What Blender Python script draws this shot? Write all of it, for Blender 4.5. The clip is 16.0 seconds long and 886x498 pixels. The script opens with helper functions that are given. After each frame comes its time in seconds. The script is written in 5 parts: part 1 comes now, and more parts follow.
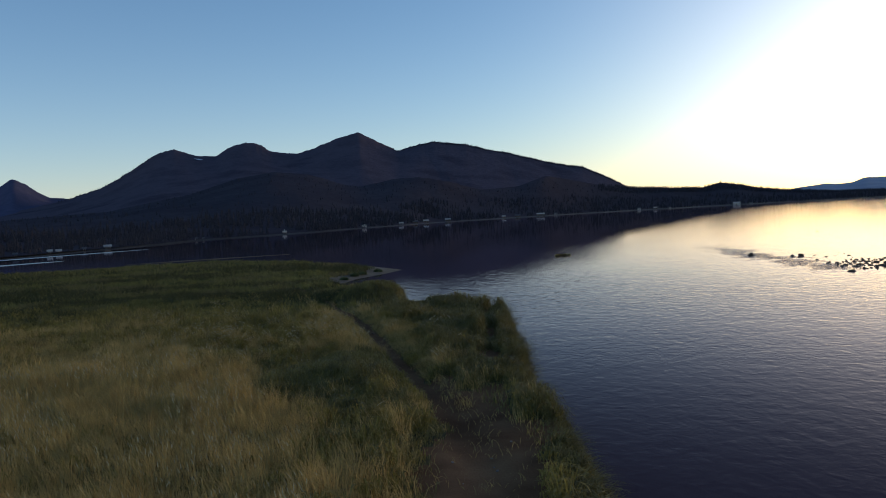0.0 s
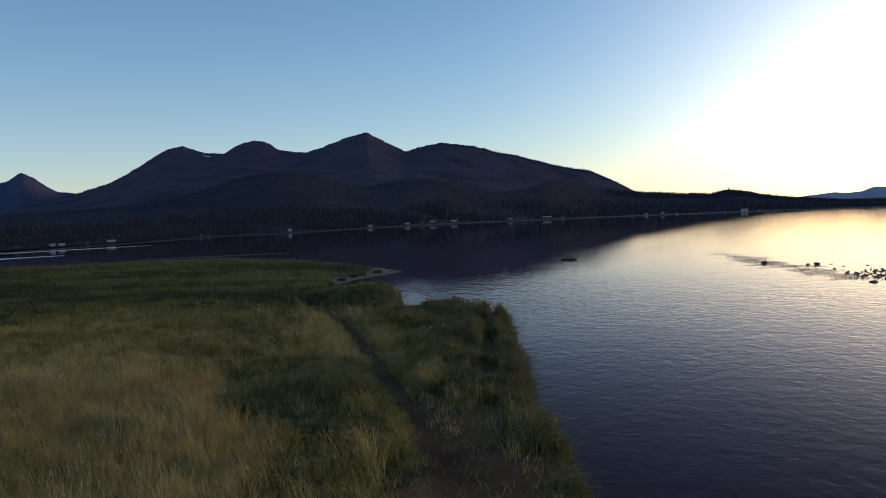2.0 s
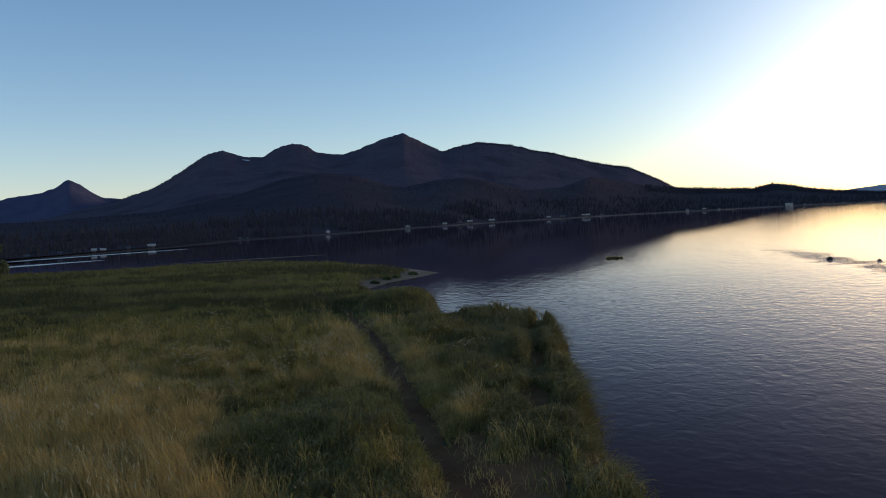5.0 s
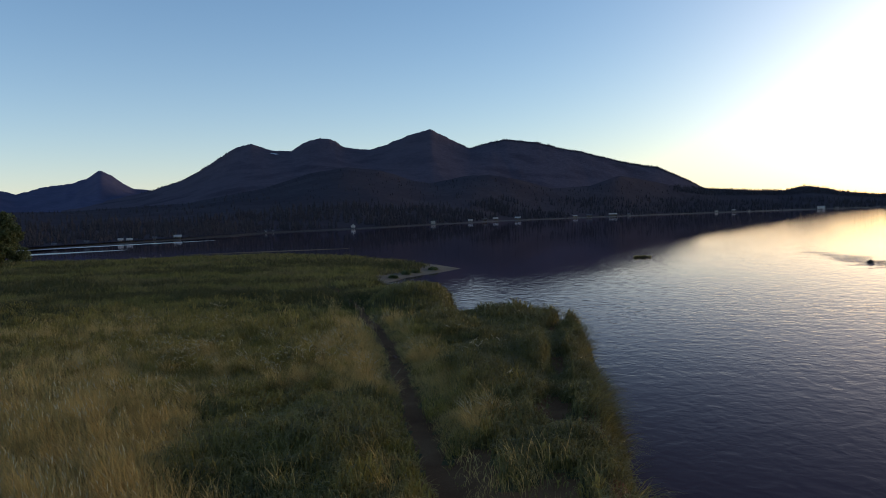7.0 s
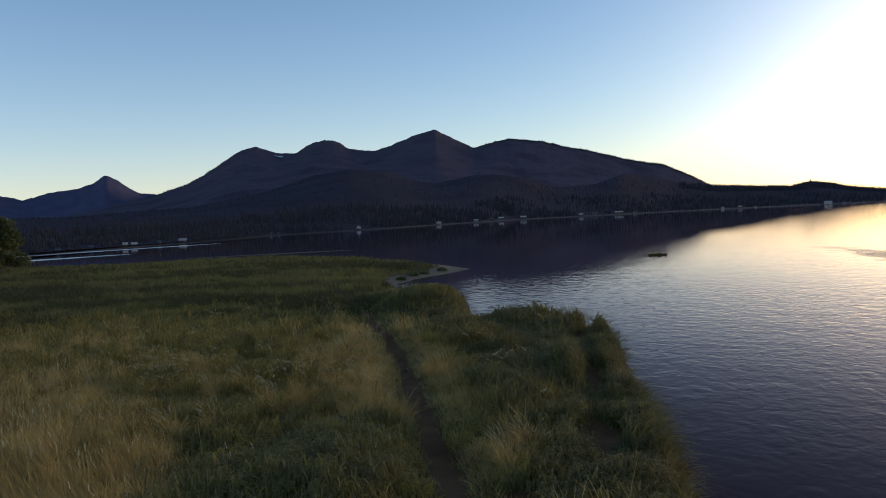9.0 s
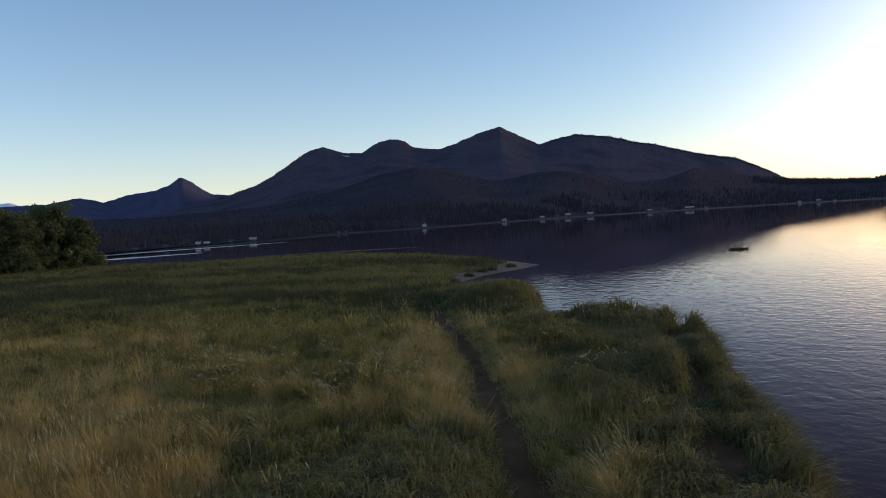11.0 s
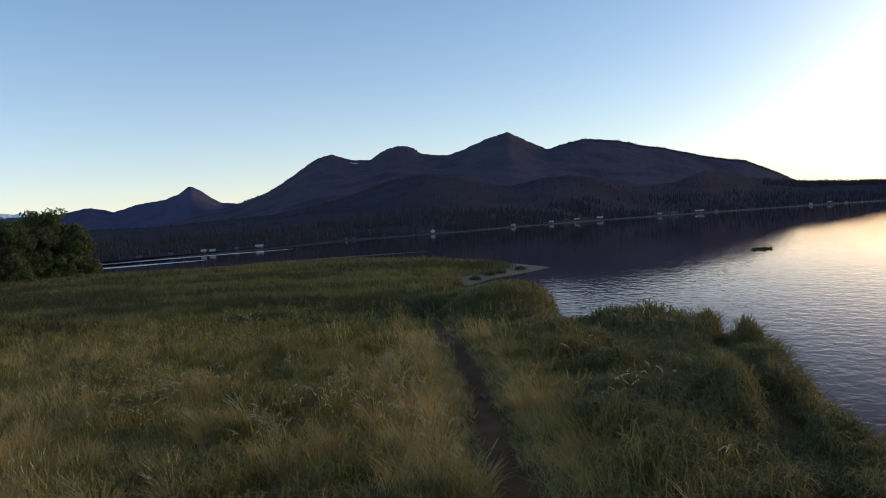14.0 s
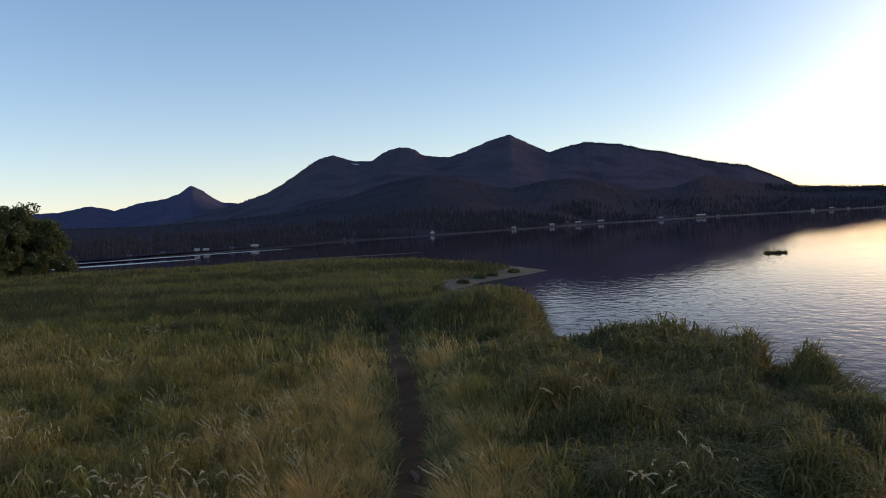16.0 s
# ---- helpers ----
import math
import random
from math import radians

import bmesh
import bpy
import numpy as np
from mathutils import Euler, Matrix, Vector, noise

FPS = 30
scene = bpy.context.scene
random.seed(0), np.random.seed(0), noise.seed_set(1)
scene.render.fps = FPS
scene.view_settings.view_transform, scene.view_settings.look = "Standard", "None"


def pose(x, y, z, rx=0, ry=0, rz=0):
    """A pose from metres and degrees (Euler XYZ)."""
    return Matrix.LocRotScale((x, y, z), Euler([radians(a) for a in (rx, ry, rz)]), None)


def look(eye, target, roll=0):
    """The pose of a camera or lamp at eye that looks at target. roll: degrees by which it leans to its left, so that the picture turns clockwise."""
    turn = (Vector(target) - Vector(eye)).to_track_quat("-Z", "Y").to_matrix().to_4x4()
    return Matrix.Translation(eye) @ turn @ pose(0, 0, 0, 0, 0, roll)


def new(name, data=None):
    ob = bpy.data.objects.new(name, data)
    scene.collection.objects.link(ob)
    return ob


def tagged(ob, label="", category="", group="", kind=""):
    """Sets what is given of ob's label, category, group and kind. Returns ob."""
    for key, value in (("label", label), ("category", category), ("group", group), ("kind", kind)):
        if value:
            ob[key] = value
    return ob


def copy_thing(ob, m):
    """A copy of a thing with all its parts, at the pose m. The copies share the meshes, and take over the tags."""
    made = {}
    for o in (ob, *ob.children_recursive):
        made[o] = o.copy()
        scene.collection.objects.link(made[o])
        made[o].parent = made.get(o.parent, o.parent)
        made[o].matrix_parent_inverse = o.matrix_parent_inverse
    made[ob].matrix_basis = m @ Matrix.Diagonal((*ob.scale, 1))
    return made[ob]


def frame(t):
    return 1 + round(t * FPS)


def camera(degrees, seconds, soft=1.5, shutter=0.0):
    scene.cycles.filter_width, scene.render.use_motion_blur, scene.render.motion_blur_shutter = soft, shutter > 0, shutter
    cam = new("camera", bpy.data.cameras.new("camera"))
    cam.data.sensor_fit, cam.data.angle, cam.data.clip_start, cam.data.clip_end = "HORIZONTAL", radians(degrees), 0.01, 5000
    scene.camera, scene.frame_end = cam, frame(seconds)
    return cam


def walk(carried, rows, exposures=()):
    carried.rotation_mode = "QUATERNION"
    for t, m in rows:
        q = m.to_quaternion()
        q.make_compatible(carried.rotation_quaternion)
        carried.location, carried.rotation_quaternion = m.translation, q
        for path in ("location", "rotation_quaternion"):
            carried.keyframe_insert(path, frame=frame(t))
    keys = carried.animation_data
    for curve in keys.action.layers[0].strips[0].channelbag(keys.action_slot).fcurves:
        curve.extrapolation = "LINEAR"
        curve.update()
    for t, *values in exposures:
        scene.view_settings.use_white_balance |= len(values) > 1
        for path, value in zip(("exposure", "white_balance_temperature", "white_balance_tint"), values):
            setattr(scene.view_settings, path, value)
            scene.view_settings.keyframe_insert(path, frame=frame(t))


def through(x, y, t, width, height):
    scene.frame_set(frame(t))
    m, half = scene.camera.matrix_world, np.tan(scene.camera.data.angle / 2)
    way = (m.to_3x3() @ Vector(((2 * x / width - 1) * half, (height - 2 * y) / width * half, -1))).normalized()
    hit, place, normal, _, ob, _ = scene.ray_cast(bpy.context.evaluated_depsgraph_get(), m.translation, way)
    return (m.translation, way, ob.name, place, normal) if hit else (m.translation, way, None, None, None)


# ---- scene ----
# ---- the camera and its walk: a small aircraft drifting low over a river bank towards the estuary ----
cam = camera(60.0, 16.0, soft=1.0)
PATH = [
    (0, (0.052, 0.002, 4.099), (-0.401, 9.982, 3.711), -3.07),
    (0.2, (0.112, 0.185, 4.077), (-0.369, 10.165, 3.668), -2.98),
    (0.3, (0.143, 0.276, 4.067), (-0.352, 10.255, 3.648), -2.55),
    (0.5, (0.203, 0.459, 4.045), (-0.302, 10.435, 3.634), -0.49),
    (1, (0.277, 0.990, 4.012), (-0.234, 10.966, 3.602), 0.07),
    (1.5, (0.267, 1.505, 3.997), (-0.254, 11.481, 3.595), -1.36),
    (2, (0.262, 2.011, 4.009), (-0.268, 11.988, 3.644), -2.00),
    (2.5, (0.232, 2.505, 4.031), (-0.330, 12.478, 3.607), -2.32),
    (3, (0.189, 3.035, 4.045), (-0.458, 13.003, 3.635), -1.84),
    (3.5, (0.152, 3.556, 4.036), (-0.524, 13.523, 3.643), -2.68),
    (4, (0.104, 4.113, 3.996), (-0.548, 14.082, 3.614), -2.72),
    (4.5, (0.068, 4.630, 3.957), (-0.591, 14.600, 3.592), -3.04),
    (4.7, (0.068, 4.826, 3.948), (-0.778, 14.784, 3.597), -3.27),
    (6.8, (0.175, 6.617, 3.725), (-1.165, 16.520, 3.359), -2.16),
    (7, (0.168, 6.791, 3.725), (-1.183, 16.690, 3.347), -1.84),
    (7.5, (0.110, 7.225, 3.733), (-1.251, 17.123, 3.351), -0.73),
    (8, (0.003, 7.700, 3.734), (-1.382, 17.594, 3.371), -0.21),
    (8.5, (-0.153, 8.196, 3.694), (-1.546, 18.090, 3.346), -1.71),
    (9, (-0.313, 8.664, 3.647), (-1.738, 18.552, 3.275), -2.60),
    (9.5, (-0.452, 9.098, 3.592), (-1.885, 18.986, 3.242), -2.73),
    (10, (-0.569, 9.511, 3.531), (-2.380, 19.338, 3.183), -2.79),
    (10.2, (-0.612, 9.663, 3.509), (-2.617, 19.454, 3.158), -2.77),
    (12.3, (-0.931, 10.895, 3.366), (-3.278, 20.608, 2.973), -3.30),
    (12.5, (-0.951, 11.059, 3.340), (-3.274, 20.774, 2.923), -3.43),
    (13, (-1.018, 11.606, 3.252), (-3.352, 21.320, 2.867), -3.46),
    (13.5, (-1.102, 12.317, 3.177), (-3.454, 22.029, 2.845), -3.34),
    (14, (-1.207, 13.263, 3.076), (-3.583, 22.972, 2.805), -3.74),
    (14.5, (-1.299, 14.312, 2.979), (-3.668, 24.025, 2.811), -3.76),
    (15, (-1.371, 15.438, 2.892), (-3.764, 25.145, 2.712), -3.65),
    (15.5, (-1.391, 16.497, 2.841), (-3.788, 26.201, 2.601), -3.26),
    (16, (-1.394, 17.485, 2.810), (-3.778, 27.192, 2.565), -3.17),
]
walk(cam, [(t, look(eye, target, roll)) for t, eye, target, roll in PATH],
     exposures=((0.0, 0.28, 6210, 18), (4.5, 0.40, 6380, 19), (8.0, 0.52, 6600, 21), (10.0, 0.59, 6730, 22), (12.5, 0.74, 6800, 24), (16.0, 0.78, 6940, 26)))

# ---- sky and light: the sun has just gone down behind the low hills, to the right of the massif ----
SUN_AZ, SUN_EL = 54.0, 7.0          # degrees, from +y towards +x; above the horizon
GLOW_AZ = 42.0                      # where the glow over the estuary is strongest
sun_dir = Vector((math.sin(radians(SUN_AZ)) * math.cos(radians(SUN_EL)), math.cos(radians(SUN_AZ)) * math.cos(radians(SUN_EL)), math.sin(radians(SUN_EL))))
world = bpy.data.worlds.new("evening_sky")
scene.world = world
world.use_nodes = True
wn, wl = world.node_tree.nodes, world.node_tree.links
wn.clear()
w_out, w_bg = wn.new("ShaderNodeOutputWorld"), wn.new("ShaderNodeBackground")
sky = wn.new("ShaderNodeTexSky")
sky.sky_type, sky.sun_disc = "NISHITA", False
sky.sun_elevation, sky.sun_rotation = radians(SUN_EL), radians(SUN_AZ)
sky.altitude, sky.air_density, sky.dust_density, sky.ozone_density = 0.0, 1.0, 0.2, 3.0
w_bg.inputs["Strength"].default_value = 0.152
# the wide bright aureole round the sun, added to the clear sky; it fades with the angle from the sun and with height
geo = wn.new("ShaderNodeTexCoord")
dot = wn.new("ShaderNodeVectorMath"); dot.operation = "DOT_PRODUCT"
dot.inputs[1].default_value = (math.sin(radians(GLOW_AZ)), math.cos(radians(GLOW_AZ)), 0.12)


def sky_math(kind, a, b=0.0):
    node = wn.new("ShaderNodeMath")
    node.operation = kind
    for k, v in enumerate((a, b)):
        if isinstance(v, (int, float)):
            node.inputs[k].default_value = v
        else:
            wl.new(v, node.inputs[k])
    return node.outputs["Value"]


up = wn.new("ShaderNodeSeparateXYZ")
wl.new(geo.outputs["Generated"], dot.inputs[0])
wl.new(geo.outputs["Generated"], up.inputs["Vector"])
near = sky_math("POWER", sky_math("MULTIPLY_ADD", dot.outputs["Value"], 0.5), 30.0)
near.node.inputs[0].links[0].from_node.inputs[2].default_value = 0.5
fade = sky_math("EXPONENT", sky_math("MULTIPLY", sky_math("MAXIMUM", up.outputs["Z"], 0.0), -2.8))
glow = sky_math("MULTIPLY", sky_math("MULTIPLY", near, fade), 7.0)
# the golden band low over the hills where the sun went down
low = sky_math("EXPONENT", sky_math("MULTIPLY", sky_math("MAXIMUM", up.outputs["Z"], 0.0), -13.0))
wide_low = sky_math("EXPONENT", sky_math("MULTIPLY", sky_math("MAXIMUM", up.outputs["Z"], 0.0), -8.0))
band = sky_math("MULTIPLY", sky_math("MULTIPLY", sky_math("POWER", near, 1.2), wide_low), 21.0)
haze = sky_math("MULTIPLY", sky_math("EXPONENT", sky_math("MULTIPLY", sky_math("MAXIMUM", up.outputs["Z"], 0.0), -9.0)), 1.3)
gold = wn.new("ShaderNodeVectorMath"); gold.operation = "SCALE"
gold.inputs[0].default_value = (1.0, 0.83, 0.50)
wl.new(band, gold.inputs["Scale"])
both = wn.new("ShaderNodeVectorMath"); both.operation = "ADD"
warm = wn.new("ShaderNodeVectorMath"); warm.operation = "SCALE"
warm.inputs[0].default_value = (1.0, 0.94, 0.80)
tint = wn.new("ShaderNodeMix"); tint.data_type, tint.blend_type = "RGBA", "ADD"
tint.inputs["Factor"].default_value = 1.0
wl.new(glow, warm.inputs["Scale"])
cyan = wn.new("ShaderNodeMix"); cyan.data_type, cyan.blend_type = "RGBA", "MULTIPLY"
cyan.inputs["Factor"].default_value = 1.0
# the clear blue deepens round the sun and pales away from it
pale = wn.new("ShaderNodeVectorMath"); pale.operation = "SCALE"
pale.inputs[0].default_value = (0.945, 1.0, 0.97)
away = sky_math("MULTIPLY_ADD", sky_math("MAXIMUM", dot.outputs["Value"], 0.0), -0.36)
away.node.inputs[2].default_value = 1.24
wl.new(away, pale.inputs["Scale"]), wl.new(pale.outputs["Vector"], cyan.inputs["B"])
wl.new(sky.outputs["Color"], cyan.inputs["A"]), wl.new(cyan.outputs["Result"], tint.inputs["A"])
wl.new(warm.outputs["Vector"], both.inputs[0]), wl.new(gold.outputs["Vector"], both.inputs[1])
# thin white haze all round the horizon
misty = wn.new("ShaderNodeVectorMath"); misty.operation = "MULTIPLY_ADD"
misty.inputs[1].default_value = (1.0, 0.95, 1.0)
wl.new(haze, misty.inputs[0]), wl.new(both.outputs["Vector"], misty.inputs[2])
wl.new(misty.outputs["Vector"], tint.inputs["B"])
# low air by the sun lets mostly gold through
golden = wn.new("ShaderNodeMix"); golden.data_type, golden.blend_type = "RGBA", "MULTIPLY"
golden.inputs["B"].default_value = (1.0, 0.86, 0.46, 1.0)
wl.new(sky_math("MINIMUM", sky_math("MULTIPLY", sky_math("MULTIPLY", sky_math("POWER", near, 0.5), low), 1.7), 1.0), golden.inputs["Factor"])
wl.new(tint.outputs["Result"], golden.inputs["A"])
# a faint rosy cast low down all round
rosy = wn.new("ShaderNodeMix"); rosy.data_type, rosy.blend_type = "RGBA", "MULTIPLY"
rosy.inputs["B"].default_value = (1.0, 0.91, 0.92, 1.0)
wl.new(sky_math("EXPONENT", sky_math("MULTIPLY", sky_math("MAXIMUM", up.outputs["Z"], 0.0), -7.0)), rosy.inputs["Factor"])
wl.new(golden.outputs["Result"], rosy.inputs["A"])
wl.new(rosy.outputs["Result"], w_bg.inputs["Color"])
wl.new(w_bg.outputs["Background"], w_out.inputs["Surface"])

sun_data = bpy.data.lights.new("sun", "SUN")
sun_data.energy, sun_data.angle, sun_data.color = 0.48, radians(16.0), (1.0, 0.74, 0.42)
sun = new("sun", sun_data)
sun.matrix_world = look(sun_dir * 100.0, (0, 0, 0))

# ---- materials ----
def material(name, colours, scale=4.0, rough=0.8, bump=0.3, grain=0.02, island=0.0, spec=0.3, metal=0.0, stretch=(1, 1, 1), patch=None):
    """A surface whose colour wanders between the given ones at two scales, with fine relief; island: spread of brightness between loose pieces;
    patch: a further colour in broad patches of that size."""
    m = bpy.data.materials.new(name)
    m.use_nodes = True
    n, l = m.node_tree.nodes, m.node_tree.links
    bsdf = n["Principled BSDF"]
    where, mapping = n.new("ShaderNodeTexCoord"), n.new("ShaderNodeMapping")
    mapping.inputs["Scale"].default_value = stretch
    l.new(where.outputs["Object"], mapping.inputs["Vector"])
    broad, fine = n.new("ShaderNodeTexNoise"), n.new("ShaderNodeTexNoise")
    broad.inputs["Scale"].default_value, broad.inputs["Detail"].default_value = scale, 6.0
    fine.inputs["Scale"].default_value, fine.inputs["Detail"].default_value = 1.0 / grain, 4.0
    for t in (broad, fine):
        l.new(mapping.outputs["Vector"], t.inputs["Vector"])
    ramp = n.new("ShaderNodeValToRGB")
    while len(ramp.color_ramp.elements) < len(colours):
        ramp.color_ramp.elements.new(0.5)
    for k, (e, c) in enumerate(zip(ramp.color_ramp.elements, colours)):
        e.position, e.color = 0.32 + 0.36 * k / max(1, len(colours) - 1), (*c, 1.0)
    l.new(broad.outputs["Fac"], ramp.inputs["Fac"])
    colour = ramp.outputs["Color"]
    if patch:
        wide, step, mix = n.new("ShaderNodeTexNoise"), n.new("ShaderNodeMapRange"), n.new("ShaderNodeMix")
        wide.inputs["Scale"].default_value, wide.inputs["Detail"].default_value = 1.0 / patch[1], 3.0
        step.inputs["From Min"].default_value, step.inputs["From Max"].default_value = 0.48, 0.62
        mix.data_type = "RGBA"
        mix.inputs["B"].default_value = (*patch[0], 1.0)
        l.new(mapping.outputs["Vector"], wide.inputs["Vector"])
        l.new(wide.outputs["Fac"], step.inputs["Value"])
        l.new(step.outputs["Result"], mix.inputs["Factor"])
        l.new(colour, mix.inputs["A"])
        colour = mix.outputs["Result"]
    vary = n.new("ShaderNodeHueSaturation")
    value = n.new("ShaderNodeMapRange")
    value.inputs["To Min"].default_value, value.inputs["To Max"].default_value = 0.75, 1.25
    l.new(fine.outputs["Fac"], value.inputs["Value"])
    bright = value.outputs["Result"]
    if island:
        g, r, mul = n.new("ShaderNodeNewGeometry"), n.new("ShaderNodeMapRange"), n.new("ShaderNodeMath")
        r.inputs["To Min"].default_value, r.inputs["To Max"].default_value = 1.0 - island, 1.0 + island
        mul.operation = "MULTIPLY"
        l.new(g.outputs["Random Per Island"], r.inputs["Value"])
        l.new(r.outputs["Result"], mul.inputs[0])
        l.new(bright, mul.inputs[1])
        bright = mul.outputs["Value"]
    l.new(bright, vary.inputs["Value"])
    l.new(colour, vary.inputs["Color"])
    l.new(vary.outputs["Color"], bsdf.inputs["Base Color"])
    bsdf.inputs["Roughness"].default_value, bsdf.inputs["Metallic"].default_value = rough, metal
    bsdf.inputs["Specular IOR Level"].default_value = spec
    if bump:
        b = n.new("ShaderNodeBump")
        b.inputs["Strength"].default_value, b.inputs["Distance"].default_value = bump, grain
        l.new(fine.outputs["Fac"], b.inputs["Height"])
        l.new(b.outputs["Normal"], bsdf.inputs["Normal"])
    return m


def water_material():
    """Dark clear river water: a still mirror far out, broken by small ripples and slow swirls of the current."""
    m = bpy.data.materials.new("river_water")
    m.use_nodes = True
    n, l = m.node_tree.nodes, m.node_tree.links
    bsdf = n["Principled BSDF"]
    bsdf.inputs["Base Color"].default_value = (0.060, 0.037, 0.046, 1)
    bsdf.inputs["Roughness"].default_value, bsdf.inputs["Specular IOR Level"].default_value = 1.3, 0.0
    where = n.new("ShaderNodeTexCoord")
    heights = []
    for size, stretch, turn, weight, warp in ((0.50, 1.35, 8, 2.35, 0.5), (1.5, 1.2, 25, 1.9, 0.8), (0.24, 1.3, -10, 1.0, 0.5)):
        mp, t, k = n.new("ShaderNodeMapping"), n.new("ShaderNodeTexNoise"), n.new("ShaderNodeMath")
        mp.inputs["Scale"].default_value = (stretch / size, 1 / size, 1)
        mp.inputs["Rotation"].default_value = (0, 0, radians(turn))
        t.inputs["Scale"].default_value, t.inputs["Detail"].default_value, t.inputs["Distortion"].default_value = 1.0, 2.0, warp
        k.operation, k.inputs[1].default_value = "MULTIPLY", weight
        l.new(where.outputs["Object"], mp.inputs["Vector"])
        l.new(mp.outputs["Vector"], t.inputs["Vector"])
        l.new(t.outputs["Fac"], k.inputs[0])
        heights.append(k.outputs["Value"])
    # the finest ripples run close in, where the current brushes the bank
    xyz, close_in, fine = n.new("ShaderNodeSeparateXYZ"), n.new("ShaderNodeMapRange"), n.new("ShaderNodeMath")
    l.new(where.outputs["Object"], xyz.inputs["Vector"])
    close_in.inputs["From Min"].default_value, close_in.inputs["From Max"].default_value = 24.0, 48.0
    close_in.inputs["To Min"].default_value, close_in.inputs["To Max"].default_value = 1.0, 0.15
    l.new(xyz.outputs["Y"], close_in.inputs["Value"])
    fine.operation = "MULTIPLY"
    l.new(heights[2], fine.inputs[0]), l.new(close_in.outputs["Result"], fine.inputs[1])
    heights[2] = fine.outputs["Value"]
    total = heights[0]
    for h in heights[1:]:
        add = n.new("ShaderNodeMath")
        l.new(total, add.inputs[0]), l.new(h, add.inputs[1])
        total = add.outputs["Value"]
    # the river's current is lively; the water in the lee of the sand spit lies calm, with cat's paws along the seam
    paws = n.new("ShaderNodeTexNoise")
    paws.inputs["Scale"].default_value, paws.inputs["Detail"].default_value = 0.05, 4.0
    l.new(where.outputs["Object"], paws.inputs["Vector"])

    def sums(kind, a, b, c=0.0):
        node = n.new("ShaderNodeMath")
        node.operation = kind
        for k, v in enumerate((a, b, c)):
            if isinstance(v, (int, float)):
                node.inputs[k].default_value = v
            else:
                l.new(v, node.inputs[k])
        return node.outputs["Value"]

    line = sums("MAXIMUM", sums("MULTIPLY_ADD", xyz.outputs["Y"], 0.06, 3.7), sums("MULTIPLY_ADD", xyz.outputs["Y"], 0.36, -22.5))
    seam = sums("ADD", sums("SUBTRACT", xyz.outputs["X"], line), sums("MULTIPLY_ADD", paws.outputs["Fac"], 7.0, -4.2))
    seam = sums("DIVIDE", seam, sums("MULTIPLY_ADD", sums("MAXIMUM", xyz.outputs["Y"], 0.0), 0.06, 1.5))
    lively = n.new("ShaderNodeMapRange")
    lively.interpolation_type = "SMOOTHSTEP"
    lively.inputs["From Min"].default_value, lively.inputs["From Max"].default_value = -0.9, 1.6
    lively.inputs["To Min"].default_value, lively.inputs["To Max"].default_value = 0.07, 0.155
    l.new(seam, lively.inputs["Value"])
    # the riffle that trails off the stony shallows
    across = sums("ABSOLUTE", sums("SUBTRACT", xyz.outputs["X"], sums("MULTIPLY_ADD", xyz.outputs["Y"], 0.05, 18.6)), 0.0)
    ragged = n.new("ShaderNodeTexNoise")
    ragged.inputs["Scale"].default_value, ragged.inputs["Detail"].default_value = 0.45, 3.0
    l.new(where.outputs["Object"], ragged.inputs["Vector"])
    band = sums("SUBTRACT", sums("MULTIPLY", ragged.outputs["Fac"], 2.6), sums("MULTIPLY", across, 0.42))
    ends = sums("MINIMUM", sums("MULTIPLY_ADD", xyz.outputs["Y"], 0.22, -9.6), sums("MULTIPLY_ADD", xyz.outputs["Y"], -0.045, 3.5))
    riffle = sums("MULTIPLY", sums("MINIMUM", sums("MAXIMUM", sums("ADD", band, -0.55), 0.0), 1.0), sums("MINIMUM", sums("MAXIMUM", sums("MULTIPLY", ends, 2.4), 0.0), 1.9))
    # even the lee has some chop close in
    chop = n.new("ShaderNodeMapRange")
    chop.inputs["From Min"].default_value, chop.inputs["From Max"].default_value = 34.0, 62.0
    chop.inputs["To Min"].default_value, chop.inputs["To Max"].default_value = 0.28, 0.06
    l.new(xyz.outputs["Y"], chop.inputs["Value"])
    gentle = n.new("ShaderNodeMapRange")
    gentle.inputs["From Min"].default_value, gentle.inputs["From Max"].default_value = 18.0, 40.0
    gentle.inputs["To Min"].default_value, gentle.inputs["To Max"].default_value = 0.13, 0.30
    l.new(xyz.outputs["Y"], gentle.inputs["Value"])
    # far out towards the other shore the water lies still
    still = n.new("ShaderNodeMapRange")
    still.interpolation_type = "SMOOTHSTEP"
    still.inputs["From Min"].default_value, still.inputs["From Max"].default_value = 62.0, 165.0
    still.inputs["To Min"].default_value, still.inputs["To Max"].default_value = 1.0, 0.32
    open_water = sums("MAXIMUM", sums("MULTIPLY_ADD", xyz.outputs["Y"], -0.20, xyz.outputs["X"]), 0.0)
    l.new(sums("MULTIPLY_ADD", open_water, -7.0, xyz.outputs["Y"]), still.inputs["Value"])
    strength = sums("ADD", sums("MULTIPLY", sums("MAXIMUM", lively.outputs["Result"], sums("MINIMUM", chop.outputs["Result"], gentle.outputs["Result"])), still.outputs["Result"]), riffle)
    b = n.new("ShaderNodeBump")
    b.inputs["Distance"].default_value = 0.03
    l.new(strength, b.inputs["Strength"])
    l.new(total, b.inputs["Height"])
    # the mirror grows towards grazing angles
    gloss, facing, steep, mix = n.new("ShaderNodeBsdfGlossy"), n.new("ShaderNodeLayerWeight"), n.new("ShaderNodeMath"), n.new("ShaderNodeMixShader")
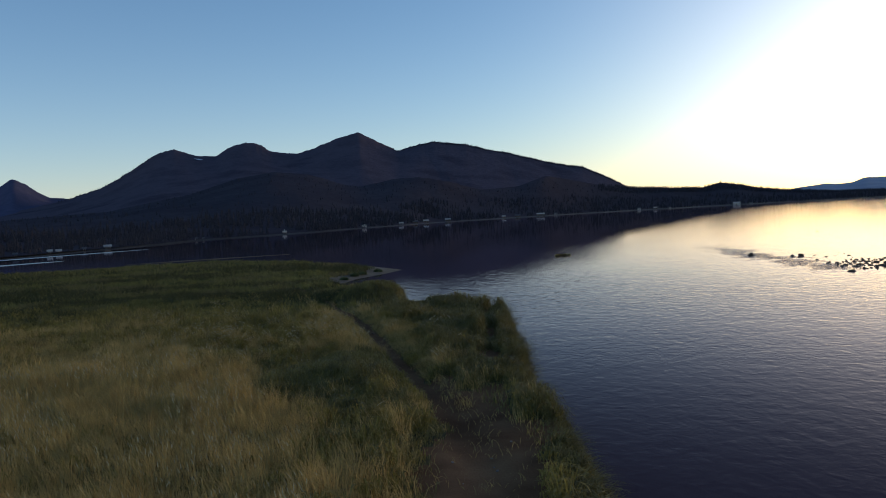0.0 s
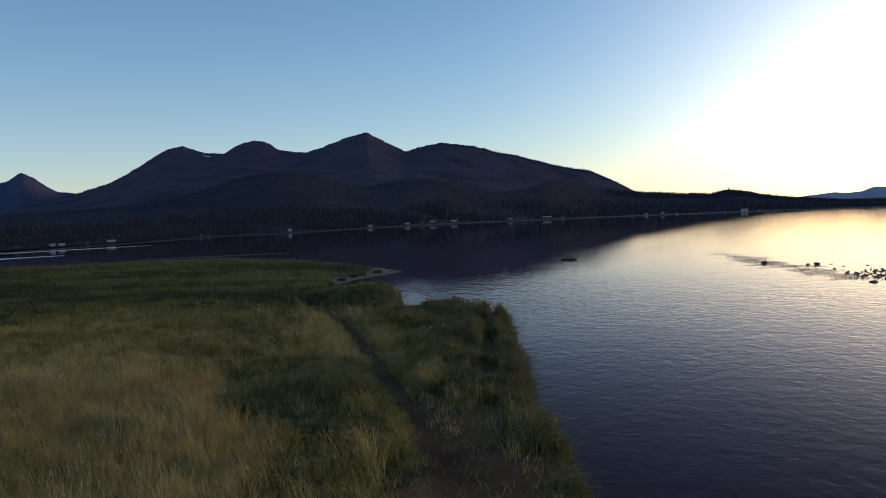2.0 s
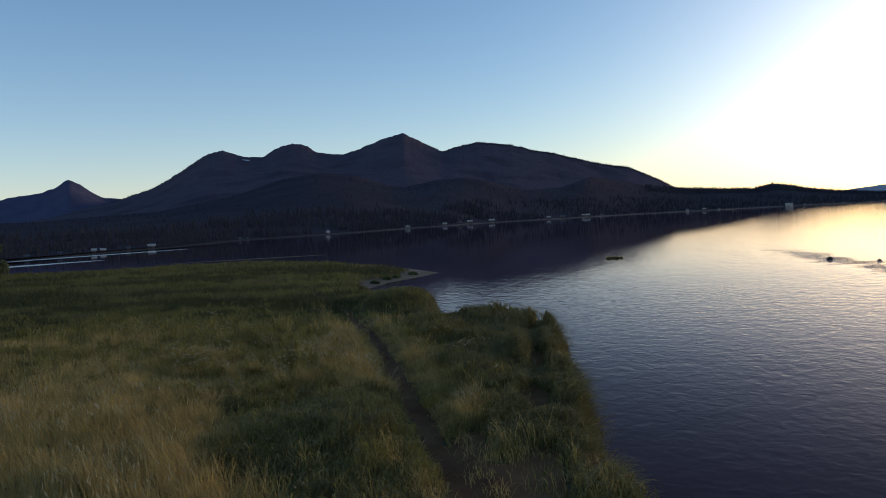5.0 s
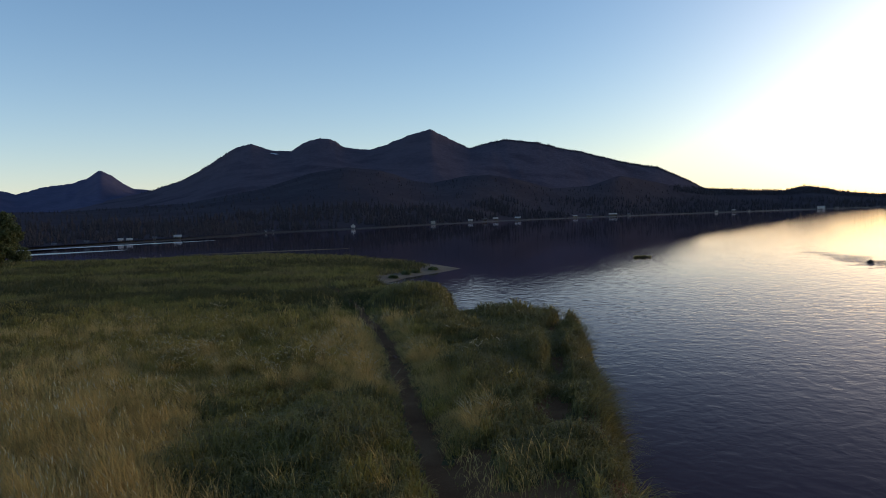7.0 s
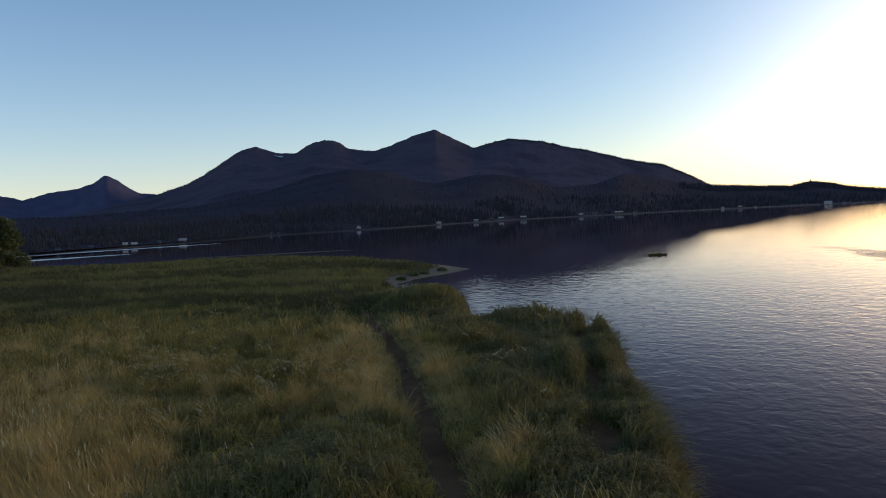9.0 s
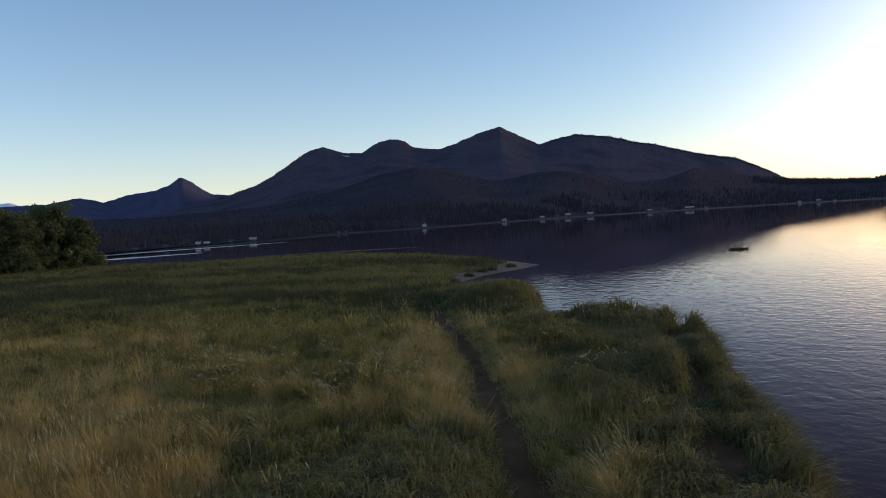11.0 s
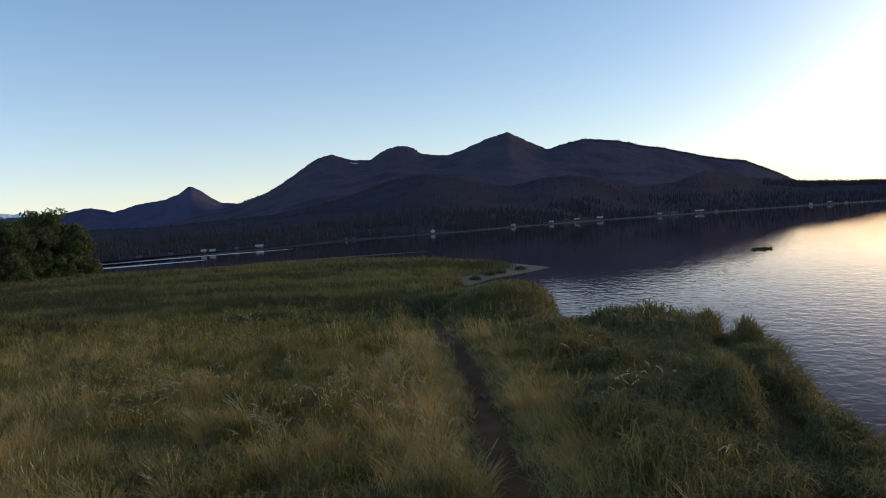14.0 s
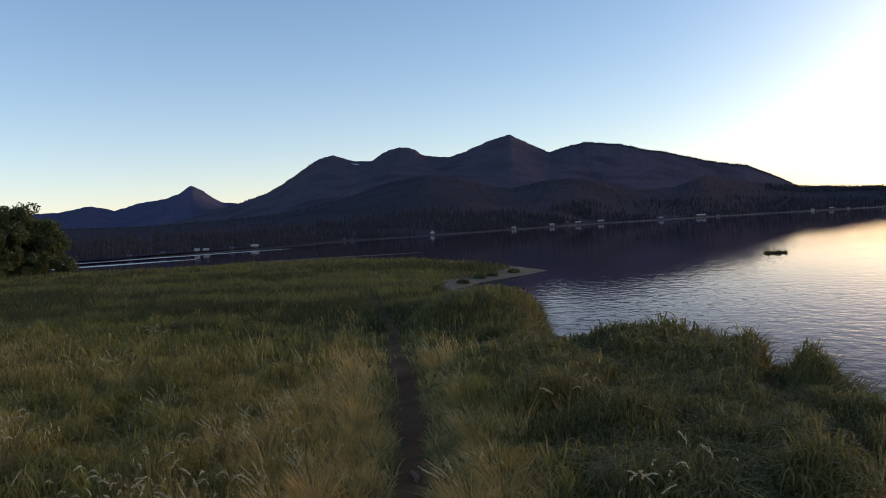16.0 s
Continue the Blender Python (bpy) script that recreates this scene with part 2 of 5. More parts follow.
    gloss.inputs["Roughness"].default_value, gloss.inputs["Color"].default_value = 0.025, (0.93, 0.855, 0.915, 1.0)
    steep.operation, steep.inputs[1].default_value = "POWER", 10.9
    l.new(b.outputs["Normal"], gloss.inputs["Normal"]), l.new(b.outputs["Normal"], facing.inputs["Normal"])
    l.new(facing.outputs["Facing"], steep.inputs[0]), l.new(sums("MINIMUM", sums("MULTIPLY", steep.outputs["Value"], 1.24), 1.0), mix.inputs["Fac"])
    l.new(bsdf.outputs["BSDF"], mix.inputs[1]), l.new(gloss.outputs["BSDF"], mix.inputs[2])
    l.new(mix.outputs["Shader"], n["Material Output"].inputs["Surface"])
    return m


def leaf_material(name, colours, island=0.35, through=0.38, scale=0.35, patch=None, spec=0.15):
    """Grass or leaves: thin, a little light comes through."""
    m = material(name, colours, scale=scale, rough=0.6, bump=0.0, grain=0.05, island=island, spec=spec, patch=patch)
    n, l = m.node_tree.nodes, m.node_tree.links
    bsdf, out = n["Principled BSDF"], n["Material Output"]
    thin, mix = n.new("ShaderNodeBsdfTranslucent"), n.new("ShaderNodeMixShader")
    mix.inputs["Fac"].default_value = through
    l.new(bsdf.inputs["Base Color"].links[0].from_socket, thin.inputs["Color"])
    l.new(bsdf.outputs["BSDF"], mix.inputs[1]), l.new(thin.outputs["BSDF"], mix.inputs[2])
    l.new(mix.outputs["Shader"], out.inputs["Surface"])
    return m


M_WATER = water_material()
M_SOIL = material("meadow_soil", [(0.060, 0.048, 0.022), (0.095, 0.075, 0.034), (0.075, 0.064, 0.028)], scale=1.2, rough=0.95, bump=0.8, grain=0.04, spec=0.05)
M_GRAVEL = material("grey_gravel", [(0.019, 0.020, 0.023), (0.030, 0.031, 0.034)], scale=0.1, rough=0.9, bump=0.4, grain=0.3)
M_SAND = material("grey_sand", [(0.105, 0.073, 0.044), (0.150, 0.108, 0.068)], scale=0.8, rough=0.9, bump=0.5, grain=0.05)
# pale grey and glossy, in place of the sky's shine on open water
M_SKY_SHEEN = material("sky_sheen", [(0.20, 0.20, 0.20), (0.28, 0.28, 0.28)], scale=0.2, rough=0.30, bump=0.3, grain=0.2, spec=0.6)
M_MUD = material("trodden_mud", [(0.098, 0.043, 0.020), (0.145, 0.070, 0.034), (0.195, 0.102, 0.050)], scale=1.1, rough=0.95, bump=0.9, grain=0.03, spec=0.05)
M_DRY = leaf_material("dry_grass", [(0.400, 0.240, 0.076), (0.640, 0.402, 0.138), (0.500, 0.316, 0.102)], island=0.2, scale=0.8, patch=((0.33, 0.245, 0.09), 0.5))
M_GREEN = leaf_material("green_grass", [(0.232, 0.168, 0.040), (0.328, 0.230, 0.052), (0.271, 0.198, 0.046)], island=0.2, scale=0.8, patch=((0.225, 0.168, 0.060), 0.45))
M_HERB = leaf_material("herb_leaf", [(0.220, 0.165, 0.040), (0.316, 0.228, 0.057), (0.262, 0.198, 0.048)], island=0.25, scale=0.8, patch=((0.19, 0.15, 0.055), 0.45))
M_SEDGE = leaf_material("bank_sedge", [(0.124, 0.104, 0.033), (0.184, 0.146, 0.047), (0.210, 0.159, 0.054)], island=0.35, patch=((0.15, 0.126, 0.046), 0.6), spec=0.2)
M_LUSH = leaf_material("lush_sedge", [(0.160, 0.134, 0.040), (0.232, 0.188, 0.054)], island=0.3, patch=((0.115, 0.10, 0.038), 0.7), spec=0.3)
M_FARGRASS = leaf_material("marsh_grass", [(0.058, 0.066, 0.024), (0.228, 0.192, 0.058), (0.100, 0.104, 0.036)], scale=0.55, island=0.35, patch=((0.175, 0.138, 0.060), 3.5))
M_DARKSEDGE = leaf_material("marsh_sedge", [(0.056, 0.056, 0.022), (0.092, 0.084, 0.032)], scale=0.7, island=0.35)
M_PLUME = leaf_material("seed_plume", [(0.42, 0.34, 0.20), (0.54, 0.45, 0.28)], island=0.3)
M_LEAF = leaf_material("alder_leaf", [(0.092, 0.106, 0.046), (0.140, 0.150, 0.062)], island=0.35)
M_BARK = material("bark", [(0.06, 0.05, 0.04), (0.12, 0.10, 0.08)], scale=3.0, rough=0.9, bump=0.8, grain=0.05)
M_ROCK = material("wet_rock", [(0.022, 0.021, 0.018), (0.045, 0.042, 0.036)], scale=3.0, rough=0.75, bump=0.8, grain=0.05, spec=0.15)
M_PALE_ROCK = material("pale_stone", [(0.17, 0.13, 0.11), (0.27, 0.22, 0.19)], scale=6.0, rough=0.85, bump=0.5, grain=0.02)
M_DRIFT = material("driftwood", [(0.17, 0.085, 0.06), (0.24, 0.14, 0.10)], scale=6.0, rough=0.95, bump=0.5, grain=0.02, spec=0.05)
# forest tints lifted towards violet: the air's haze is put into the colour
M_HAZY_FOREST = material("hazy_forest_slope", [(0.060, 0.050, 0.064), (0.088, 0.072, 0.090), (0.072, 0.060, 0.076)], scale=0.006, rough=0.95, bump=0.35, grain=14.0, spec=0.0)
M_HAZY_FOOT = material("hazy_foothill_forest", [(0.047, 0.041, 0.050), (0.060, 0.053, 0.063)], scale=0.01, rough=0.95, bump=0.3, grain=9.0, spec=0.0)
# the blue in this colour stands in for haze before the distant peak
M_HAZE_BLUE = material("haze_blue_slope", [(0.064, 0.064, 0.106), (0.082, 0.080, 0.126)], scale=0.004, rough=0.95, bump=0.0, grain=30.0, spec=0.0)
# pale from both snow and distance haze, painted into the slope colour
M_HAZYRANGE = material("hazy_range_slope", [(0.27, 0.28, 0.34), (0.36, 0.37, 0.42)], scale=0.003, rough=0.95, bump=0.0, grain=60.0, spec=0.0)
# needles greyed to violet like the slopes, with haze mixed into their colour
M_HAZY_CONIFER = leaf_material("hazy_conifer_needles", [(0.040, 0.036, 0.042), (0.050, 0.045, 0.051)], island=0.15, through=0.0, scale=0.02, spec=0.0)
M_SNOW = material("old_snow", [(0.7, 0.72, 0.76), (0.8, 0.82, 0.86)], scale=0.05, rough=0.7, bump=0.0, grain=2.0)
M_WHITE = material("white_siding", [(0.42, 0.36, 0.30), (0.54, 0.47, 0.40)], scale=0.8, rough=0.6, bump=0.3, grain=0.2, stretch=(0.3, 0.3, 3))
M_GREYWALL = material("grey_siding", [(0.16, 0.15, 0.15), (0.24, 0.23, 0.22)], scale=0.8, rough=0.7, bump=0.3, grain=0.2, stretch=(0.3, 0.3, 3))
M_BROWNWALL = material("brown_siding", [(0.07, 0.05, 0.04), (0.11, 0.08, 0.06)], scale=0.8, rough=0.7, bump=0.3, grain=0.2, stretch=(0.3, 0.3, 3))
M_ROOF = material("dark_shingle", [(0.05, 0.05, 0.055), (0.09, 0.09, 0.10)], scale=1.5, rough=0.85, bump=0.5, grain=0.15)
M_TINROOF = material("pale_metal_roof", [(0.31, 0.26, 0.22), (0.40, 0.34, 0.29)], scale=0.6, rough=0.5, bump=0.2, grain=0.2, spec=0.3)
M_GLASS = material("window_glass", [(0.02, 0.025, 0.03), (0.03, 0.035, 0.04)], scale=0.5, rough=0.08, bump=0.0, grain=0.5, spec=0.8)


# ---- shared helpers ----
rng = np.random.default_rng(7)


def vnoise(x, y, size, seed=0):
    """Smooth noise from 0 to 1 over the plan, with features of that size in metres."""
    x, y = np.asarray(x, float) / size, np.asarray(y, float) / size
    ix, iy = np.floor(x).astype(np.int64), np.floor(y).astype(np.int64)
    fx, fy = x - ix, y - iy
    fx, fy = fx * fx * (3 - 2 * fx), fy * fy * (3 - 2 * fy)

    def corner(a, b):
        h = (a * 374761393 + b * 668265263 + seed * 362437) & 0xFFFFFFFF
        h = ((h ^ (h >> 13)) * 1274126177) & 0xFFFFFFFF
        return ((h ^ (h >> 16)) & 0xFFFF) / 65535.0

    low = corner(ix, iy) * (1 - fx) + corner(ix + 1, iy) * fx
    high = corner(ix, iy + 1) * (1 - fx) + corner(ix + 1, iy + 1) * fx
    return low * (1 - fy) + high * fy


def fbm(x, y, size, seed=0, octaves=4):
    total, weight = 0.0, 0.0
    for k in range(octaves):
        total = total + vnoise(x, y, size / 2**k, seed + 17 * k) / 2**k
        weight += 1 / 2**k
    return total / weight


def smooth(t):
    t = np.clip(t, 0, 1)
    return t * t * (3 - 2 * t)


def mesh_from(name, verts, faces, mats, smooth_shade=False):
    """A mesh from an array of places and lists of equal-length faces (arrays, one row a face)."""
    me = bpy.data.meshes.new(name)
    verts = np.ascontiguousarray(verts, dtype=np.float32)
    me.vertices.add(len(verts))
    me.vertices.foreach_set("co", verts.ravel())
    loops = np.concatenate([f.ravel() for f in faces]).astype(np.int32)
    sizes = np.concatenate([np.full(len(f), f.shape[1]) for f in faces])
    me.loops.add(len(loops))
    me.loops.foreach_set("vertex_index", loops)
    me.polygons.add(len(sizes))
    me.polygons.foreach_set("loop_start", np.concatenate([[0], np.cumsum(sizes)[:-1]]).astype(np.int32))
    me.polygons.foreach_set("use_smooth", np.full(len(sizes), smooth_shade))
    me.update(calc_edges=True)
    for m in mats:
        me.materials.append(m)
    return me


def part(name, bm, mat, parent=None, label=""):
    """Links a bmesh as one mesh object under a thing or a part."""
    me = bpy.data.meshes.new(name)
    bm.to_mesh(me)
    bm.free()
    me.materials.append(mat)
    ob = new(name, me)
    ob.parent = parent
    return tagged(ob, label)


def box(bm, x0, y0, z0, x1, y1, z1):
    v = [bm.verts.new((x, y, z)) for z in (z0, z1) for x, y in ((x0, y0), (x1, y0), (x1, y1), (x0, y1))]
    for f in ((3, 2, 1, 0), (4, 5, 6, 7), (0, 1, 5, 4), (1, 2, 6, 5), (2, 3, 7, 6), (3, 0, 4, 7)):
        bm.faces.new([v[k] for k in f])


def tube(bm, points, radii, sides=6):
    """A tapered limb along points."""
    rings = []
    for k, (p, r) in enumerate(zip(points, radii)):
        p = Vector(p)
        ahead = (Vector(points[min(k + 1, len(points) - 1)]) - Vector(points[max(k - 1, 0)])).normalized()
        side = ahead.orthogonal().normalized()
        up = ahead.cross(side)
        rings.append([bm.verts.new(p + r * (math.cos(a) * side + math.sin(a) * up)) for a in (2 * math.pi * j / sides for j in range(sides))])
    for a, b in zip(rings, rings[1:]):
        for j in range(sides):
            bm.faces.new((a[j], a[(j + 1) % sides], b[(j + 1) % sides], b[j]))
    bm.faces.new(rings[0][::-1]), bm.faces.new(rings[-1])


# ---- the plan ----
# the water's edge of the meadow and its sand spit
SHORE = np.array([(3, -200), (2.7, -20), (2.2, 0), (1.72, 9), (1.58, 13.5), (1.25, 16.5), (1.27, 20), (1.16, 24.5), (1.27, 27), (1.22, 28.1), (0.95, 28.6),
                  (0.64, 29), (0.7, 29.6), (0.45, 30.6), (-0.1, 31.5), (-0.9, 32), (-1.7, 31.9), (-2.8, 31.6), (-3, 33.4), (-3.31, 35.7), (-4.47, 40.01), (-7.05, 45.88),
                  (-9.72, 51.41), (-9.15, 56.47), (-7.71, 60.11), (-6.48, 64.48), (-8.78, 69.73), (-11.88, 75.05), (-15.5, 81), (-21, 87.5), (-30, 96.5), (-38, 95), (-44, 91.5),
                  (-50, 90), (-58, 90), (-74, 86), (-100, 76), (-230, 55), (-320, 0), (-320, -200)])
# the trodden path along the bank
TRAIL = np.array([(0.35, 4.0), (0.15, 9.4), (-0.1, 11.2), (-0.5, 13.4), (-1.2, 16.0), (-2.05, 18.9), (-2.95, 22.3), (-3.65, 24.9), (-4.5, 27.7), (-5.7, 30.9), (-6.9, 34.5), (-8.3, 38.0), (-10.6, 44.0)])


# a washed-out side track behind the rim of the bank, which breaks through to the water at its tip
TRENCH = np.array([(0.32, 18.0), (0.28, 19.6), (0.33, 22.5), (0.24, 25.2), (0.15, 27.0), (0.37, 28.3), (0.75, 29.1)])


def line_distance(x, y, line):
    best = np.full(np.shape(x), 1e9)
    for (ax, ay), (bx, by) in zip(line[:-1], line[1:]):
        dx, dy = bx - ax, by - ay
        t = np.clip(((x - ax) * dx + (y - ay) * dy) / (dx * dx + dy * dy), 0, 1)
        best = np.minimum(best, np.hypot(x - ax - t * dx, y - ay - t * dy))
    return best


def land_distance(x, y):
    """Metres from the water's edge; positive on the meadow."""
    x, y = np.asarray(x, float), np.asarray(y, float)
    ring = np.vstack([SHORE, SHORE[:1]])
    inside = np.zeros(x.shape, bool)
    for (ax, ay), (bx, by) in zip(ring[:-1], ring[1:]):
        if ay != by:
            inside ^= ((ay > y) != (by > y)) & (x < (bx - ax) * (y - ay) / (by - ay) + ax)
    d = line_distance(x, y, ring)
    return np.where(inside, d, -d)


SHOALS = ((26.3, 47.0, 7.0, 7.0, 0.92), (23.6, 57.1, 5.5, 5.5, 0.86), (8.15, 73.4, 1.4, 0.9, 1.0), (43.1, 99.3, 3.0, 3.0, 0.75))


def bare(x, y):
    """How far the grass is worn away: the trail, the landing by the water and a slump in the bank."""
    w = 0.075 + 0.20 * fbm(x, y, 0.9, 5, 3)
    worn = smooth(1.5 - line_distance(x, y, TRAIL) / w)
    for cx, cy, rx, ry, k in ((0.0, 11.0, 0.85, 3.1, 1.0), (1.05, 15.1, 0.28, 0.7, 0.9), (1.2, 12.2, 0.22, 0.6, 0.9), (0.85, 18.0, 0.25, 0.8, 0.9), (0.15, 19.0, 0.28, 0.9, 0.9), (0.25, 14.6, 0.35, 1.6, 0.7), (-4.6, 31.0, 0.9, 0.5, 0.6), (-0.40, 14.2, 0.5, 1.2, 0.95), (-0.85, 16.0, 0.28, 1.0, 0.9), (0.22, 27.6, 0.14, 0.7, 0.9), (0.32, 22.6, 0.12, 1.1, 0.8)):
        q = np.hypot((x - cx) / rx, (y - cy) / ry) + 0.5 * (vnoise(x, y, 0.5, 9) - 0.5)
        worn = np.maximum(worn, k * smooth((1.25 - q) / 0.5))
    return worn


def ground_z(x, y):
    x, y = np.asarray(x, float), np.asarray(y, float)
    d = land_distance(x, y)
    level = np.interp(y, [0, 26, 34, 46, 63, 100, 130], [0.59, 0.65, 0.60, 0.52, 0.42, 0.36, 0.34]) + 0.16 * (fbm(x, y, 5.0, 3) - 0.5)
    wide = np.interp(y, [0, 31, 36, 49, 63, 98], [0.40, 0.45, 0.9, 3.5, 5.0, 9.0])
    bed = -0.95 * smooth(-d / 4.0)
    shoal = 0.0
    for cx, cy, rx, ry, h in SHOALS:
        shoal = np.maximum(shoal, h * np.exp(-((((x - cx) / rx) ** 2 + ((y - cy) / ry) ** 2) ** 2)) * (d < -3))
    bed = bed + shoal
    z = np.where(d > 0, level * smooth(d / wide + 0.08 * (d > 0)), bed)
    return z + hummocks(x, y, d) - 0.07 * smooth(2.0 - line_distance(x, y, TRAIL) / 0.22) * (d > 0)


def hummocks(x, y, d):
    """The lumpy sedge bank: rounded swells between the path and the water, a trough behind the bank's rim, and a dome by the path's end."""
    tx = np.interp(y, TRAIL[:, 1], TRAIL[:, 0])
    bank = smooth((x - tx - 0.7) / 0.9) * smooth((y - 17) / 4) * smooth((33 - y) / 1.5) * smooth(d / 0.25)
    lumps = 0.02 + 0.24 * smooth((fbm(x, y, 1.5, 75, 2) - 0.30) / 0.4)
    sunk = smooth(1.7 - (line_distance(x, y, TRENCH) + 0.16 * (fbm(x, y, 0.7, 73) - 0.5)) / 0.17)
    dome = 0.60 * np.sqrt(np.clip(1.0 - ((x + 4.7) / 1.75) ** 2 - ((y - 35.3) / 3.1) ** 2, 0, 1)) * smooth(d / 0.3)
    tufts = sum(0.16 * np.exp(-(((x - cx) / 0.27) ** 2 + ((y - cy) / 0.5) ** 2) ** 3) for cx, cy in ((0.25, 29.35), (0.80, 27.7))) * smooth(d / 0.25)
    return np.maximum(bank * (lumps * np.interp(y, [26, 29], [1.0, 0.55]) - 0.26 * sunk), dome) + tufts * (1 - sunk)


def axis(*spans):
    """Places along one axis from (start, end, step) spans."""
    return np.unique(np.concatenate([np.arange(a, b, s) for a, b, s in spans] + [[spans[-1][1]]]))


gx = axis((-4800, -400, 400), (-400, -80, 20), (-80, -20, 1.5), (-20, -8, 0.5), (-8, 3, 0.16), (3, 45, 1.5), (45, 200, 15), (200, 4800, 400))
gy = axis((-4800, -200, 400), (-200, 0, 10), (0, 6, 0.8), (6, 36, 0.22), (36, 68, 0.5), (68, 120, 1.2), (120, 400, 25), (400, 4800, 400))
X, Y = np.meshgrid(gx, gy)
V = np.stack([X, Y, ground_z(X, Y)], -1).reshape(-1, 3)
n_x, n_y = len(gx), len(gy)
K = (np.arange(n_y - 1)[:, None] * n_x + np.arange(n_x - 1)).ravel()
quads = np.stack([K, K + 1, K + n_x + 1, K + n_x], 1)
ground_me = mesh_from("ground", V, [quads], [M_SOIL, M_SAND, M_MUD], True)
mid = V[quads].mean(1)
d_mid = land_distance(mid[:, 0], mid[:, 1])
sandy = ((mid[:, 1] > 46) & (d_mid < np.interp(mid[:, 1], [52, 60, 64.5], [1.0, 2.0, 3.2]) * (0.6 + 0.9 * vnoise(mid[:, 0], mid[:, 1], 3.0, 4))) | (mid[:, 2] < -0.05)).astype(int)
trodden = (bare(mid[:, 0], mid[:, 1]) > 0.35) & (d_mid > 0.2)
ground_me.polygons.foreach_set("material_index", np.where(trodden, 2, sandy).astype(np.int32))
tagged(new("ground", ground_me), "grassy river meadow of dark soil with a grey sand spit", "ground", kind="structure")

bm = bmesh.new()
bmesh.ops.create_grid(bm, x_segments=8, y_segments=8, size=4850)
water = part("water", bm, M_WATER)
tagged(water, "dark rippled estuary water mirroring hills and evening sky", "water", kind="structure")


# ---- the far side: beach, forest foothills, mountains ----
FAR_SHORE = ((-75, 180), (-48, 185), (-34.9, 197), (-32, 212), (-28.7, 245), (-25.2, 279), (-22.6, 319), (-19.6, 390), (-15.6, 443), (-11.6, 518), (-8.3, 666), (-5.3, 789), (-3.3, 961), (0.9, 1128), (4.9, 1369), (8.5, 1650), (12, 1900), (18, 2150), (25, 2300), (30, 2350), (60, 2350))
MASSIF = ((-34, 1.51), (-30, 2.31), (-28.3, 2.69), (-26.4, 3.31), (-25.2, 3.92), (-23.6, 4.98), (-22.4, 5.72), (-21.4, 5.89), (-20, 5.42), (-18.6, 5.37), (-17.6, 6.02), (-16.5, 6.29), (-15.5, 6.10), (-14.7, 5.52), (-12.9, 5.32), (-11.4, 5.82),
          (-9.9, 6.38), (-8.4, 6.73), (-7.15, 6.10), (-5.5, 5.22), (-4.2, 5.62), (-3, 5.76), (-0.5, 5.46), (1.5, 4.89), (3.5, 4.40), (5.5, 3.79), (7.9, 3.31), (9, 2.81), (10, 2.27), (11.3, 1.51), (14, 0.92))
FOOTHILLS = ((-75, 1.51), (-45, 1.61), (-34, 1.42), (-26, 1.81), (-20.5, 2.81), (-17.3, 3.81), (-14.7, 4.21), (-12.3, 3.92), (-9.8, 3.11), (-8.5, 2.81), (-6, 3.27), (-4, 3.31), (-2, 2.92), (0.4, 2.12), (3.2, 2.21), (5.3, 2.92),
             (7.3, 2.42), (9.5, 1.86), (11.3, 1.56), (12.4, 1.51), (14.2, 1.36), (16.3, 1.24), (17.4, 1.53), (18.7, 1.33), (19.7, 1.03), (21.5, 0.77), (24.7, 0.49), (30, 0.38), (60, 0.36))
LEFT_RANGE = ((-60, 1.92), (-46, 2.31), (-42.2, 2.52), (-40, 2.56), (-38.2, 2.92), (-37.4, 2.77), (-36.6, 2.54), (-35, 3.02), (-33.3, 3.23), (-32.4, 3.57), (-31.6, 4.12), (-30.9, 3.81), (-30.1, 3.17), (-29.4, 2.81), (-28.3, 2.71), (-26, 2.52),
              (-22, 1.51))
RIGHT_RANGE = ((20, 0.52), (22.6, 0.90), (23.3, 0.94), (24, 1.03), (24.6, 0.95), (25.3, 0.98), (25.7, 1.01), (26.3, 1.28), (27.5, 1.24), (29, 1.11), (32, 1.22), (36, 0.81), (44, 0.72))
SNOWY_PEAK = ((-48, 1.92), (-44.3, 2.52), (-43.4, 2.83), (-42.7, 2.67), (-42.2, 2.77), (-40.5, 1.92))


def profile(table, az):
    a, v = np.array(table).T
    # a soft curve through the table
    return sum(np.interp(az + o, a, v) * w for o, w in ((-0.2, 0.15), (-0.08, 0.2), (0, 0.3), (0.08, 0.2), (0.2, 0.15)))


def shore_r(az):
    return profile(FAR_SHORE, az) * (1 + 0.03 * (vnoise(az, 0 * az, 2.3, 8) - 0.5))


def massif_z(az, r):
    r0, top = shore_r(az) + 8, 2900.0
    s = np.clip((r - r0) / (top - r0), 0, 1)
    h = top * np.tan(np.radians(profile(MASSIF, az))) + 3.5
    broad = sum(profile(MASSIF, az + o) * math.exp(-o * o / 18) for o in np.arange(-7, 7.1, 0.5)) / sum(math.exp(-o * o / 18) for o in np.arange(-7, 7.1, 0.5))
    h = h * s**5 + (1 - s**5) * (top * np.tan(np.radians(broad)) + 3.5)
    gully = np.abs(fbm(az * 150 + r * 0.25, r * 0.10, 620.0, 21, 4) - 0.5)
    rough = 1 + 0.34 * (gully - 0.1) * 0.6 * np.sin(math.pi * s) + 0.03 * s**10 * (fbm(az * 50, r * 0, 22.0, 2, 4) - 0.5)
    z = 0.6 + (h - 0.6) * s**2.3 * rough
    return np.where(r > top, h * (1 - 0.6 * (r - top) / 900), z)


